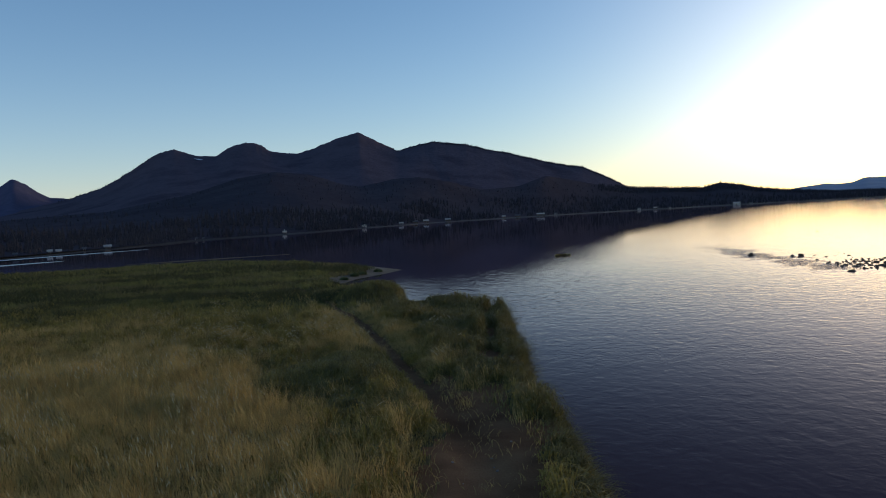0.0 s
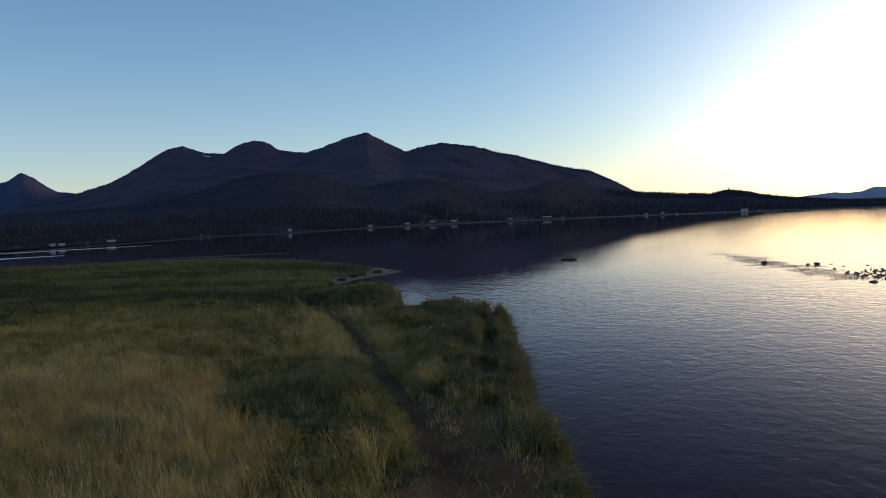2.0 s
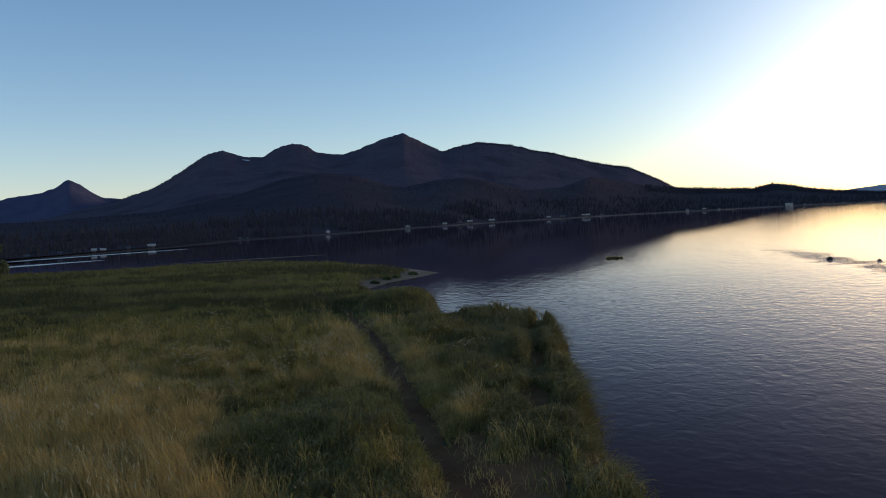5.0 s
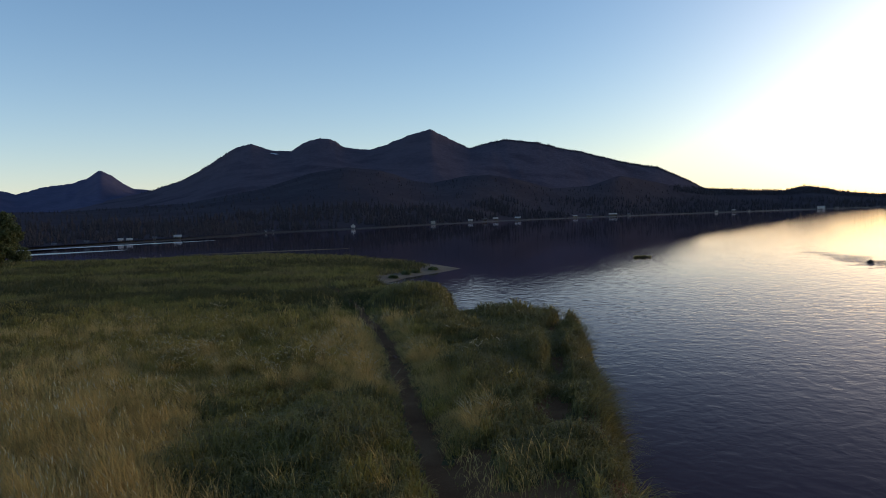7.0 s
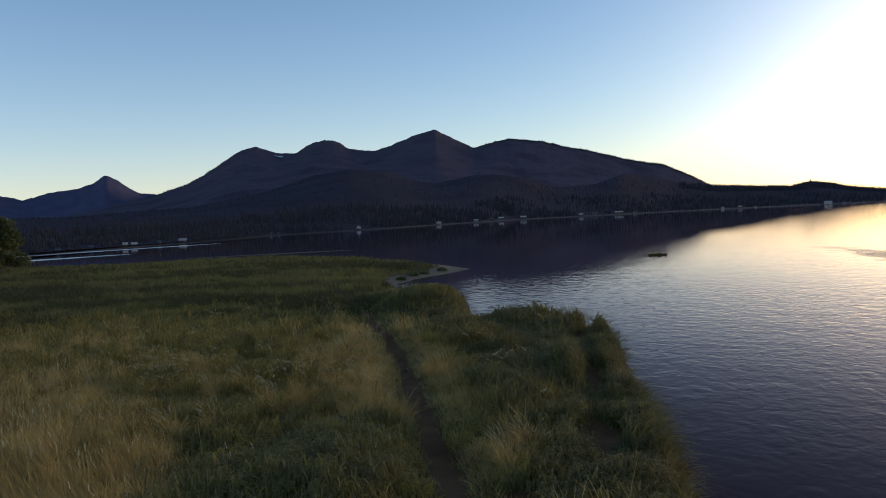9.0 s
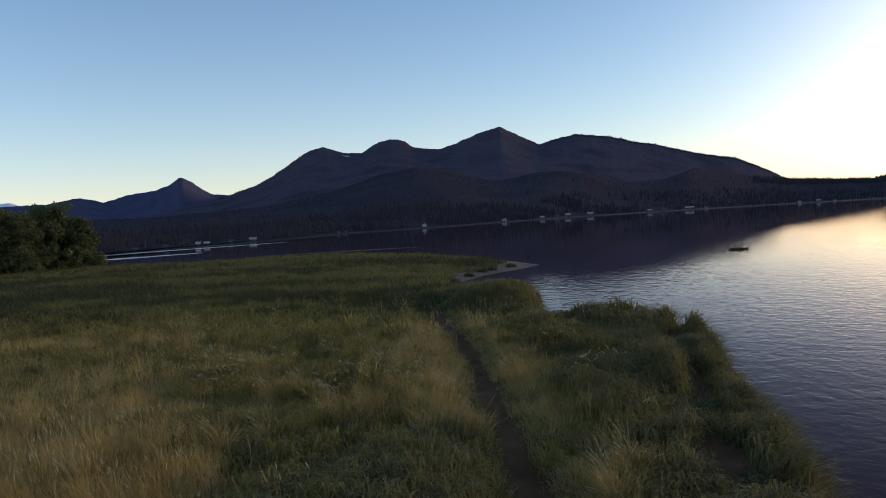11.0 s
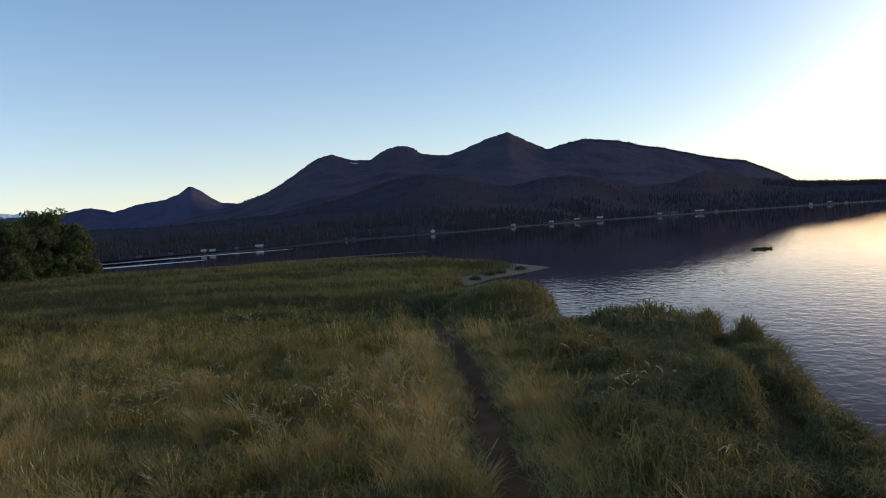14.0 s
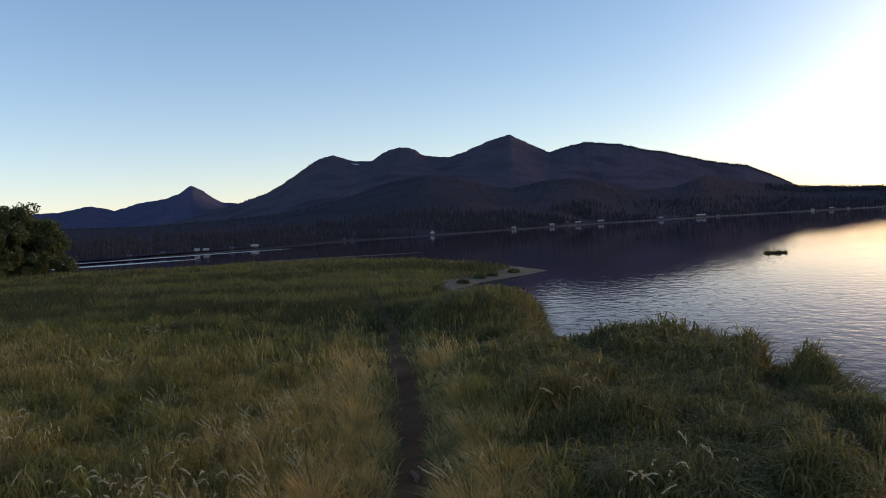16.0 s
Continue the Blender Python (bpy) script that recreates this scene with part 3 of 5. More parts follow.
def foothill_z(az, r):
    r0, top = shore_r(az) * 1.016, np.maximum(1500.0, shore_r(az) + 520)
    s = np.clip((r - r0) / (top - r0), 0, 1)
    h = top * np.tan(np.radians(profile(FOOTHILLS, az))) + 2.0 + 3.0 * smooth((az - 8) / 3) * smooth((24 - az) / 3)
    wide_h = sum(profile(FOOTHILLS, az + o) * math.exp(-o * o / 6) for o in np.arange(-4, 4.1, 0.5)) / sum(math.exp(-o * o / 6) for o in np.arange(-4, 4.1, 0.5))
    h = h * s**4 + (1 - s**4) * np.minimum(h * 1.1, top * np.tan(np.radians(wide_h)) + 2.0)
    rough = 1 + 0.35 * (fbm(az * 26, r, 160.0, 31, 4) - 0.5) * np.sin(math.pi * s) ** 0.7
    z = 0.6 + (h - 0.6) * s**1.35 * rough
    return np.where(r > top, h * (1 - 1.0 * (r - top) / 300), z)


def ring(name, az0, az1, n_az, radii, height, mat):
    """A piece of land over a fan of bearings: radii = nearest, farthest, rows, spacing and, where there is one, the share of rows before the crest and its distance."""
    az, s = np.linspace(az0, az1, n_az), np.linspace(0, 1, radii[2])
    if len(radii) > 4:
        s = np.concatenate([np.linspace(0, radii[4], radii[2] - 6), np.linspace(radii[4], 1, 7)[1:]])
    A, S = np.meshgrid(az, s)
    r_in, r_out = radii[0](A), radii[1](A)
    R = r_in + (r_out - r_in) * S ** radii[3]
    if len(radii) > 4:
        R = np.where(S <= radii[4], r_in + (radii[5] - r_in) * S / radii[4], radii[5] + (r_out - radii[5]) * (S - radii[4]) / (1 - radii[4]))
    Z = height(A, R)
    V = np.stack([R * np.sin(np.radians(A)), R * np.cos(np.radians(A)), Z], -1).reshape(-1, 3)
    K = (np.arange(len(s) - 1)[:, None] * n_az + np.arange(n_az - 1)).ravel()
    me = mesh_from(name, V, [np.stack([K, K + 1, K + n_az + 1, K + n_az], 1)], [mat], True)
    # the far side stays faceted, so that the crest is a sharp edge
    crest = np.repeat((np.arange(len(s) - 1) < np.argmax(Z.mean(1)))[:, None], n_az - 1, 1)
    me.polygons.foreach_set("use_smooth", crest.ravel())
    return new(name, me)


def beach_z(az, r):
    d, k = r - shore_r(az), shore_r(az) / 270
    return np.where(d < 0, d * 0.12, 0.22 * k * smooth(d / (4.0 * k)) + 0.03 * np.maximum(d - 6 * k, 0))


def lone_range(table, top, mat, name, rough_size, label, base=0.0):
    az0, az1 = table[0][0], table[-1][0]

    def z(az, r):
        s = np.clip((r - top * 0.6) / (top * 0.4), 0, 1)
        h = top * np.tan(np.radians(profile(table, az))) + 3.5
        return np.where(r > top, h * (1 - (r - top) / 500), h * s * (1 + 0.9 * (np.abs(fbm(az * 60, r * 0.5, rough_size * 0.6, 41, 5) - 0.5) - 0.1) * np.sin(math.pi * s)
                                                                + 0.02 * (vnoise(az * 60, r * 0, 14.0, 12) - 0.5)))

    return tagged(ring(name, az0, az1, 240, (lambda a: 0 * a + top * 0.6, lambda a: 0 * a + top + 300, 36, 1.0), z, mat), label, "mountain", kind="structure")


beach = ring("far_beach", -75, 60, 700, (lambda a: shore_r(a) - 12, lambda a: shore_r(a) * 1.04 + 4, 20, 1.0), beach_z, M_GRAVEL)
tagged(beach, "narrow grey gravel beach along the far shore", "beach", kind="structure")
tagged(ring("foothill", -75, 60, 700, (lambda a: shore_r(a) * 1.016, lambda a: np.maximum(1500.0, shore_r(a) + 520) + 150, 70, 1.6), foothill_z, M_HAZY_FOOT),
       "dark forested foothills rising from the far shore", "hill", kind="structure")
tagged(ring("mountain", -34, 14, 700, (lambda a: shore_r(a) + 60, lambda a: 0 * a + 3300.0, 90, 1.0, 0.9, 2900.0), massif_z, M_HAZY_FOREST),
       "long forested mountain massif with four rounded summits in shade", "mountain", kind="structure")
lone_range(LEFT_RANGE, 3700.0, M_HAZE_BLUE, "mountain", 300.0, "conical peak farther off behind the massif, tinted blue for haze")
lone_range(RIGHT_RANGE, 4300.0, M_HAZYRANGE, "mountain", 500.0, "pale hazy mountains on the horizon beyond the estuary")
lone_range(SNOWY_PEAK, 4500.0, M_SNOW, "mountain", 260.0, "distant snow-covered peak")


# snow left in a gully under the first summit
def on_massif(az, r, lift):
    return Vector((r * math.sin(radians(az)), r * math.cos(radians(az)), float(massif_z(np.array([az]), np.array([r]))[0]) + lift))


bm = bmesh.new()
line = [on_massif(a, q, 8.0) for a, q in ((-20.15, 2780), (-20.0, 2770), (-19.85, 2772), (-19.6, 2765))]
low = [on_massif(a, r, 8.0) for a, r in ((-20.1, 2768), (-19.95, 2752), (-19.8, 2748), (-19.55, 2752))]
vs = [[bm.verts.new(p) for p in row] for row in (line, low)]
for k in range(3):
    bm.faces.new((vs[0][k], vs[0][k + 1], vs[1][k + 1], vs[1][k]))
bmesh.ops.solidify(bm, geom=bm.faces[:], thickness=2.0)
tagged(part("snow_patch", bm, M_SNOW), "small old snow patch in a mountain gully", "snow patch", kind="structure")


# ---- conifers of the far shore, too many to count ----
def conifer(seed):
    """One spruce of unit height: tiers of drooping ragged boughs round a trunk. Returns places and triangles."""
    r = random.Random(seed)
    v, f = [], []
    tiers, sides = 5, 6
    for k in range(tiers):
        z0, z1 = 0.10 + 0.155 * k, 0.10 + 0.155 * k + 0.30
        rad = 0.17 * (1 - k / (tiers + 0.4)) * r.uniform(0.85, 1.15)
        base = len(v)
        v.append((r.uniform(-0.01, 0.01), r.uniform(-0.01, 0.01), min(1.0, z1)))
        for j in range(sides):
            a = 2 * math.pi * (j + r.uniform(-0.3, 0.3)) / sides
            q = rad * (r.uniform(0.55, 1.2))
            v.append((q * math.cos(a), q * math.sin(a), z0 + r.uniform(-0.05, 0.05)))
        f += [(base, base + 1 + j, base + 1 + (j + 1) % sides) for j in range(sides)]
    base = len(v)
    v += [(0.02 * math.cos(a), 0.02 * math.sin(a), z) for z in (-0.06, 0.25) for a in (0, 2.1, 4.2)]
    f += [(base + j, base + (j + 1) % 3, base + 3 + j) for j in range(3)] + [(base + (j + 1) % 3, base + 3 + (j + 1) % 3, base + 3 + j) for j in range(3)]
    return np.array(v), np.array(f)


SPRUCES = [conifer(k) for k in range(5)]


def woods(name, az, r, z, tall, label):
    vs, fs, count = [], [], 0
    kinds, turn, fat = rng.integers(0, 5, len(az)), rng.uniform(0, 6.28, len(az)), rng.uniform(0.8, 1.35, len(az))
    for k, (v, f) in enumerate(SPRUCES):
        pick = np.where(kinds == k)[0]
        c, s = np.cos(turn[pick])[:, None], np.sin(turn[pick])[:, None]
        h, w = tall[pick][:, None], (tall * fat)[pick][:, None]
        px = (v[:, 0] * c - v[:, 1] * s) * w + (r * np.sin(np.radians(az)))[pick][:, None]
        py = (v[:, 0] * s + v[:, 1] * c) * w + (r * np.cos(np.radians(az)))[pick][:, None]
        pz = v[:, 2] * h + z[pick][:, None]
        vs.append(np.stack([px, py, pz], -1).reshape(-1, 3))
        fs.append((f[None] + (np.arange(len(pick)) * len(v))[:, None, None]).reshape(-1, 3) + count)
        count += len(vs[-1])
    ob = new(name, mesh_from(name, np.concatenate(vs), [np.concatenate(fs)], [M_HAZY_CONIFER]))
    return tagged(ob, label, "forest", kind="stuff")


az = np.concatenate([rng.uniform(9.0, 29, 4200), rng.uniform(-45, 12, 1700)])
top = np.maximum(1500.0, shore_r(az) + 520)
r = np.where(np.arange(len(az)) < 4200, top - 110 * rng.random(len(az)), top - (top - shore_r(az) - 150) * rng.random(len(az)) ** 1.4 - 60)
woods("ridge_woods", az, r, foothill_z(az, r), rng.uniform(5, 11.5, len(az)) * np.where(np.arange(len(az)) < 4200, 0.42, 0.5) * top / 1500, "conifers along the crest of the low hills")
az = np.concatenate([rng.uniform(-29, -23, 350), rng.uniform(-6.2, 11.3, 1900)])
r = 2900 - 30 * rng.random(len(az))
woods("summit_woods", az, r, massif_z(az, r) - 2.0, rng.uniform(3.5, 8, len(az)) * np.interp(az, [-29, -6, 11], [1, 0.9, 1.2]), "small conifers along the mountain crest")


# ---- houses on the far shore ----
def house(x, y, z, w, d, h, wall_mat, roof_mat, label, pitch=0.45, gables=0, windows=2):
    """A shore house facing the water: walls, gabled roof, door and windows; gables: dormer gables on the water side."""
    base = new("house")
    base.matrix_world = pose(x, y, z, 0, 0, math.degrees(math.atan2(x, -y)) + 180)
    tagged(base, label, "house", group="houses on the far shore")
    bm = bmesh.new()
    box(bm, -w / 2, -d / 2, -1.0, w / 2, d / 2, h)
    rise = pitch * d / 2
    for sx in (-1, 1):
        v = [bm.verts.new((sx * w / 2, yy, zz)) for yy, zz in ((-d / 2, h), (d / 2, h), (0, h + rise))]
        bm.faces.new(v if sx > 0 else v[::-1])
    part("wall", bm, wall_mat, base)
    bm = bmesh.new()
    for s in (-1, 1):
        e, o, t = s * (d / 2 + 0.45), 0.35, 0.16
        zl = h - 0.45 * pitch
        v = [bm.verts.new(p) for p in ((-w / 2 - o, e, zl), (w / 2 + o, e, zl), (w / 2 + o, 0, h + rise), (-w / 2 - o, 0, h + rise),
                                       (-w / 2 - o, e, zl + t), (w / 2 + o, e, zl + t), (w / 2 + o, 0, h + rise + t), (-w / 2 - o, 0, h + rise + t))]
        for f in ((0, 1, 2, 3), (7, 6, 5, 4), (0, 4, 5, 1), (1, 5, 6, 2), (3, 7, 4, 0)):
            bm.faces.new([v[k] for k in f])
    part("roof", bm, roof_mat, base)
    front = -d / 2
    for k in range(gables):
        gx = (k - (gables - 1) / 2) * w / max(1, gables)
        gw = w / gables * 0.42
        gh = h + (1.9 if k == gables // 2 else 1.1)
        bm = bmesh.new()
        prof = ((-gw, -0.4), (gw, -0.4), (gw, h * 0.8), (0, gh), (-gw, h * 0.8))
        a = [bm.verts.new((gx + px, front - 1.2, pz)) for px, pz in prof]
        b = [bm.verts.new((gx + px, 0.0, pz)) for px, pz in prof]
        bm.faces.new(a)
        for j in range(5):
            bm.faces.new((a[j], b[j], b[(j + 1) % 5], a[(j + 1) % 5])[::-1])
        part("gable", bm, wall_mat, base)
    for k in range(windows):
        wx = (k - (windows - 1) / 2) * w / windows + (0.15 * w if windows == 1 else 0)
        yy = front - (1.25 if gables else 0.03)
        bm = bmesh.new()
        box(bm, wx - 0.13 * w / windows, yy - 0.05, h * 0.38, wx + 0.13 * w / windows, yy + 0.04, h * 0.82)
        frame_ob = part("window", bm, M_WHITE, base)
        bm = bmesh.new()
        box(bm, wx - 0.10 * w / windows, yy - 0.07, h * 0.42, wx + 0.10 * w / windows, yy - 0.052, h * 0.78)
        part("pane", bm, M_GLASS, frame_ob)
    bm = bmesh.new()
    box(bm, -0.06 * w, front - 0.06 - (1.2 if gables else 0), 0, 0.06 * w, front + 0.02, min(2.0, h * 0.75))
    part("door", bm, M_BROWNWALL, base)
    return base


def at_shore(bearing, inland):
    r = float(shore_r(np.array([bearing]))[0]) + inland
    return r * math.sin(radians(bearing)), r * math.cos(radians(bearing)), float(beach_z(np.array([bearing]), np.array([r]))[0]) - 0.05


HOUSES = (
    (-33.57, 13, 0.8, 1.1, 0.6, M_GREYWALL, M_ROOF, 0, 1, "small grey boat shed above the gravel beach"),
    (-31.7, 14, 0.9, 1.2, 0.8, M_GREYWALL, M_ROOF, 0, 1, "small weathered grey shed at the wood's edge"),
    (-29.7, 13, 1.2, 1.6, 0.9, M_WHITE, M_TINROOF, 0, 1, "small white cottage with a pale roof"),
    (-29.15, 13, 1.5, 1.7, 0.7, M_GREYWALL, M_TINROOF, 0, 1, "low grey cabin with a pale metal roof"),
    (-27.6, 12, 1.1, 1.6, 0.9, M_WHITE, M_ROOF, 0, 1, "small white cabin close to the beach"),
    (-26.15, 13, 2.8, 2.2, 0.9, M_WHITE, M_TINROOF, 0, 3, "long white house with a pale metal roof"),
    (-20.35, 16, 1.1, 1.5, 1.0, M_WHITE, M_ROOF, 0, 1, "tiny white hut on the beach"),
    (-19.85, 17, 1.0, 1.5, 0.8, M_WHITE, M_ROOF, 0, 1, "tiny white hut beside another on the beach"),
    (-14.17, 18, 3.0, 3.0, 1.2, M_WHITE, M_TINROOF, 1, 2, "white beach house with one front gable"),
    (-8.35, 21, 5.7, 4.9, 1.9, M_WHITE, M_ROOF, 3, 3, "white house with three gables mirrored in the water"),
    (-5.6, 26, 6.0, 5.5, 2.0, M_GREYWALL, M_TINROOF, 0, 2, "grey house with a pale roof among trees"),
    (-4.55, 32, 7.8, 6.7, 2.8, M_BROWNWALL, M_ROOF, 0, 2, "brown house half hidden by trees"),
    (-3.75, 33, 8.6, 6.8, 3.1, M_BROWNWALL, M_TINROOF, 0, 3, "brown house under a pale metal roof"),
    (-2.12, 29, 10.6, 7.8, 3.3, M_BROWNWALL, M_TINROOF, 0, 3, "wide brown house with a bright metal roof"),
    (2.06, 31, 9.0, 7.5, 3.1, M_BROWNWALL, M_TINROOF, 0, 2, "brown waterside house with a pale roof"),
    (3.08, 34, 12.8, 8.5, 3.5, M_BROWNWALL, M_ROOF, 0, 3, "dark wide house at the wood's edge"),
    (4.77, 32, 19.9, 9.8, 4.2, M_BROWNWALL, M_TINROOF, 0, 4, "long brown lodge with a pale metal roof"),
    (5.88, 33, 8.0, 6.9, 3.4, M_GREYWALL, M_ROOF, 0, 2, "grey house beside the lodge"),
    (11.86, 37, 10.3, 9.1, 4.9, M_WHITE, M_ROOF, 0, 2, "white house under tall conifers"),
    (13, 38, 11.7, 9.3, 4.3, M_BROWNWALL, M_TINROOF, 0, 2, "brown house with a pale roof under conifers"),
    (13.98, 28, 5.4, 5.4, 2.8, M_WHITE, M_ROOF, 0, 1, "small white beach hut"),
    (18.46, 25, 26.0, 12.2, 6.4, M_WHITE, M_TINROOF, 0, 5, "large white waterfront hall with a bright roof"),
    (19.4, 25, 12.2, 8.2, 3.0, M_GREYWALL, M_ROOF, 0, 2, "low grey building beside the waterfront hall"),
)
for bearing, inland, w, d, h, wall_mat, roof_mat, gables, windows, label in HOUSES:
    house(*at_shore(bearing, inland), w * 0.70, d * 0.9, h * 0.70, wall_mat, roof_mat, label, gables=gables, windows=windows)


# a belt along the shore, clearings left open round the houses
az = np.concatenate([rng.uniform(-50, -3, 3600), rng.uniform(-6, 30, 2600)])
r = shore_r(az) * 1.02 + 270 * rng.random(len(az)) ** 1.3
keep = fbm(az * 3, r, 60.0, 51) > 0.36
for bearing, inland, *_ in HOUSES:
    keep &= (np.abs(az - bearing) > 0.55) | (r > shore_r(az) + inland + 6)
az, r = az[keep], r[keep]
z = foothill_z(az, r)
woods("shore_woods", az, r, z, r * rng.uniform(0.65, 1.35, len(az)) * np.interp(az, [-40, -14, 0, 12], [0.0105, 0.0100, 0.0062, 0.0046]), "dark conifer woods behind the far beach")


# ---- pale streaks and a sand bar in the channel ----
def bar(cx, cy, length, width, turn, mat, label, seed):
    """A low flat shape, a hand's breadth out of the water, with a ragged edge."""
    n_a, rings_n = 72, 5
    a = np.linspace(0, 2 * math.pi, n_a, endpoint=False)
    V = [(0, 0, 0.06)]
    for k in range(1, rings_n + 1):
        q = k / rings_n
        ragged = 1 + 0.35 * (vnoise(a * 6 + 50, a * 0, 1.0, seed) - 0.5) * q
        for ang, g in zip(a, ragged):
            V.append((length / 2 * q * g * math.cos(ang), width / 2 * q * g * math.sin(ang), 0.06 * (1 - q**3) - (0.12 if k == rings_n else 0)))
    tri = np.array([(0, 1 + j, 1 + (j + 1) % n_a) for j in range(n_a)])
    qd = np.array([(1 + (k - 1) * n_a + j, 1 + k * n_a + j, 1 + k * n_a + (j + 1) % n_a, 1 + (k - 1) * n_a + (j + 1) % n_a) for k in range(1, rings_n) for j in range(n_a)])
    ob = new("channel_bar", mesh_from("channel_bar", np.array(V), [tri, qd], [mat], True))
    ob.matrix_world = pose(cx, cy, 0, 0, 0, turn)
    return tagged(ob, label, "mud bar", kind="structure")


# two raised pale sheets imitate water brightened by reflected sky; the third is sand
bar(-92, 121, 56, 9.0, 58, M_SKY_SHEEN, "pale low sheet imitating sky-bright water in the channel", 1)
bar(-108, 177, 95, 7.0, 70, M_SKY_SHEEN, "long pale sheet imitating sky-bright water near the far bank", 2)
bar(-39, 112.0, 26, 1.2, 20, M_SAND, "thin wet sand bar off the meadow", 3)


# ---- grass ----
def blades(name, x, y, z, tall, wide, toward, lean, mat, label, rows=2, droop=0.0):
    """Many thin curved blades as one mesh. toward: the bearing of the lean in radians; lean: how far the tip leans, in blade lengths; droop: how far the tip hangs back down."""
    n = len(x)
    face = rng.uniform(0, 6.283, n)
    sx, sy = np.cos(face) * wide / 2, np.sin(face) * wide / 2
    verts = []
    for k in range(rows + 1):
        s = k / (rows + 1) if k else 0.0
        bend = lean * tall * s**1.8
        cx, cy = x + np.cos(toward) * bend, y + np.sin(toward) * bend
        cz = z - 0.02 + tall * s * (np.sqrt(np.clip(1 - (0.75 * lean * s) ** 2, 0.15, 1)) if droop == 0 else 1 - np.minimum(0.85, droop * lean) * s)
        taper = 1 - 0.35 * s
        verts += [np.stack([cx - sx * taper, cy - sy * taper, cz], -1), np.stack([cx + sx * taper, cy + sy * taper, cz], -1)]
    drop = np.clip(1 - 0.55 * lean**2, 0.2, 1) if droop == 0 else 1 - np.minimum(0.85, droop * lean)
    verts.append(np.stack([x + np.cos(toward) * lean * tall, y + np.sin(toward) * lean * tall, z + tall * drop], -1))
    per = 2 * rows + 3
    V = np.stack(verts, 1).reshape(-1, 3)
    b = np.arange(n) * per
    Q = np.concatenate([np.stack([b + 2 * k, b + 2 * k + 1, b + 2 * k + 3, b + 2 * k + 2], 1) for k in range(rows)])
    T = np.stack([b + 2 * rows, b + 2 * rows + 1, b + 2 * rows + 2], 1)
    return tagged(new(name, mesh_from(name, V, [Q, T], [mat])), label, "grass", kind="stuff")


def reeds(name, x, y, z, tall, wide, toward, reach, mat, label):
    """Broad leaves that stand up and then arch over, the tip nodding: reach is how far the tip goes sideways, in leaf heights."""
    n = len(x)
    face = toward + 1.571 + rng.normal(0, 0.5, n)
    sx, sy = np.cos(face) * wide / 2, np.sin(face) * wide / 2
    nod = rng.uniform(0.45, 0.92, n)
    verts = []
    for out, up, broad in ((0.0, -0.05, 0.5), (0.10, 0.55, 0.9), (0.34, 0.92, 1.0), (0.68, 0.98, 0.8)):
        cx, cy = x + np.cos(toward) * out * reach * tall, y + np.sin(toward) * out * reach * tall
        cz = z + tall * (up if out < 0.5 else 0.84 + 0.22 * (nod - 0.45))
        verts += [np.stack([cx - sx * broad, cy - sy * broad, cz], -1), np.stack([cx + sx * broad, cy + sy * broad, cz], -1)]
    verts.append(np.stack([x + np.cos(toward) * reach * tall, y + np.sin(toward) * reach * tall, z + tall * nod], -1))
    V = np.stack(verts, 1).reshape(-1, 3)
    b = np.arange(n) * 9
    Q = np.concatenate([np.stack([b + 2 * k, b + 2 * k + 1, b + 2 * k + 3, b + 2 * k + 2], 1) for k in range(3)])
    T = np.stack([b + 6, b + 7, b + 8], 1)
    return tagged(new(name, mesh_from(name, V, [Q, T], [mat])), label, "grass", kind="stuff")


def scatter(x0, x1, y0, y1, per_m2):
    n = int((x1 - x0) * (y1 - y0) * per_m2)
    return rng.uniform(x0, x1, n), rng.uniform(y0, y1, n)


DRY_STANDS = ((-6.5, 11.5, 4.5, 0.80), (-9.5, 17, 4.0, 1.0), (-6.0, 16.0, 2.6, 1.0), (-4.3, 12.6, 1.7, 1.0), (-11.5, 21.0, 3.0, 0.75), (-3.6, 9.0, 2.4, 0.72), (-8.0, 20.6, 2.0, 0.6), (-1.6, 8.6, 1.2, 0.8), (-5.3, 24.0, 1.5, 0.42), (-4.3, 20.9, 1.2, 0.45),
              (-6.6, 27.0, 1.6, 0.36), (-10.8, 24.8, 2.0, 0.42), (-13.5, 29.0, 2.6, 0.6), (-10.6, 22.4, 2.0, 0.8), (-0.9, 14.6, 0.7, 0.6), (0.75, 13.2, 0.7, 0.4), (-16, 24, 3, 0.8), (-8.4, 24.2, 1.6, 0.75), (-5.1, 24.7, 0.8, 0.9), (-4.0, 23.2, 0.8, 0.9), (-5.2, 27.0, 0.9, 0.8), (-2.65, 23.0, 0.6, 0.9), (-14.6, 31.5, 3.0, 0.5), (-13.0, 27.5, 2.4, 0.7), (-10.2, 29.2, 1.8, 0.6))
# tan tufts and flattened straw beside the trail
STRAW = ((-1.0, 18.4, 0.75, 1.1, 0.8), (-2.45, 23.0, 0.55, 0.9, 1.0), (-4.7, 29.4, 0.9, 0.9, 0.9), (-2.9, 25.2, 0.35, 0.9, 0.7), (-3.3, 20.9, 0.6, 1.2, 0.65), (-5.0, 26.6, 0.8, 1.6, 0.6), (-4.3, 23.0, 0.6, 1.4, 0.45),
         (0.95, 22.8, 0.2, 0.9, 0.4), (-1.6, 20.4, 0.4, 0.8, 0.5), (-5.6, 31.6, 0.7, 1.2, 0.55), (-0.3, 15.4, 0.6, 0.9, 0.6))
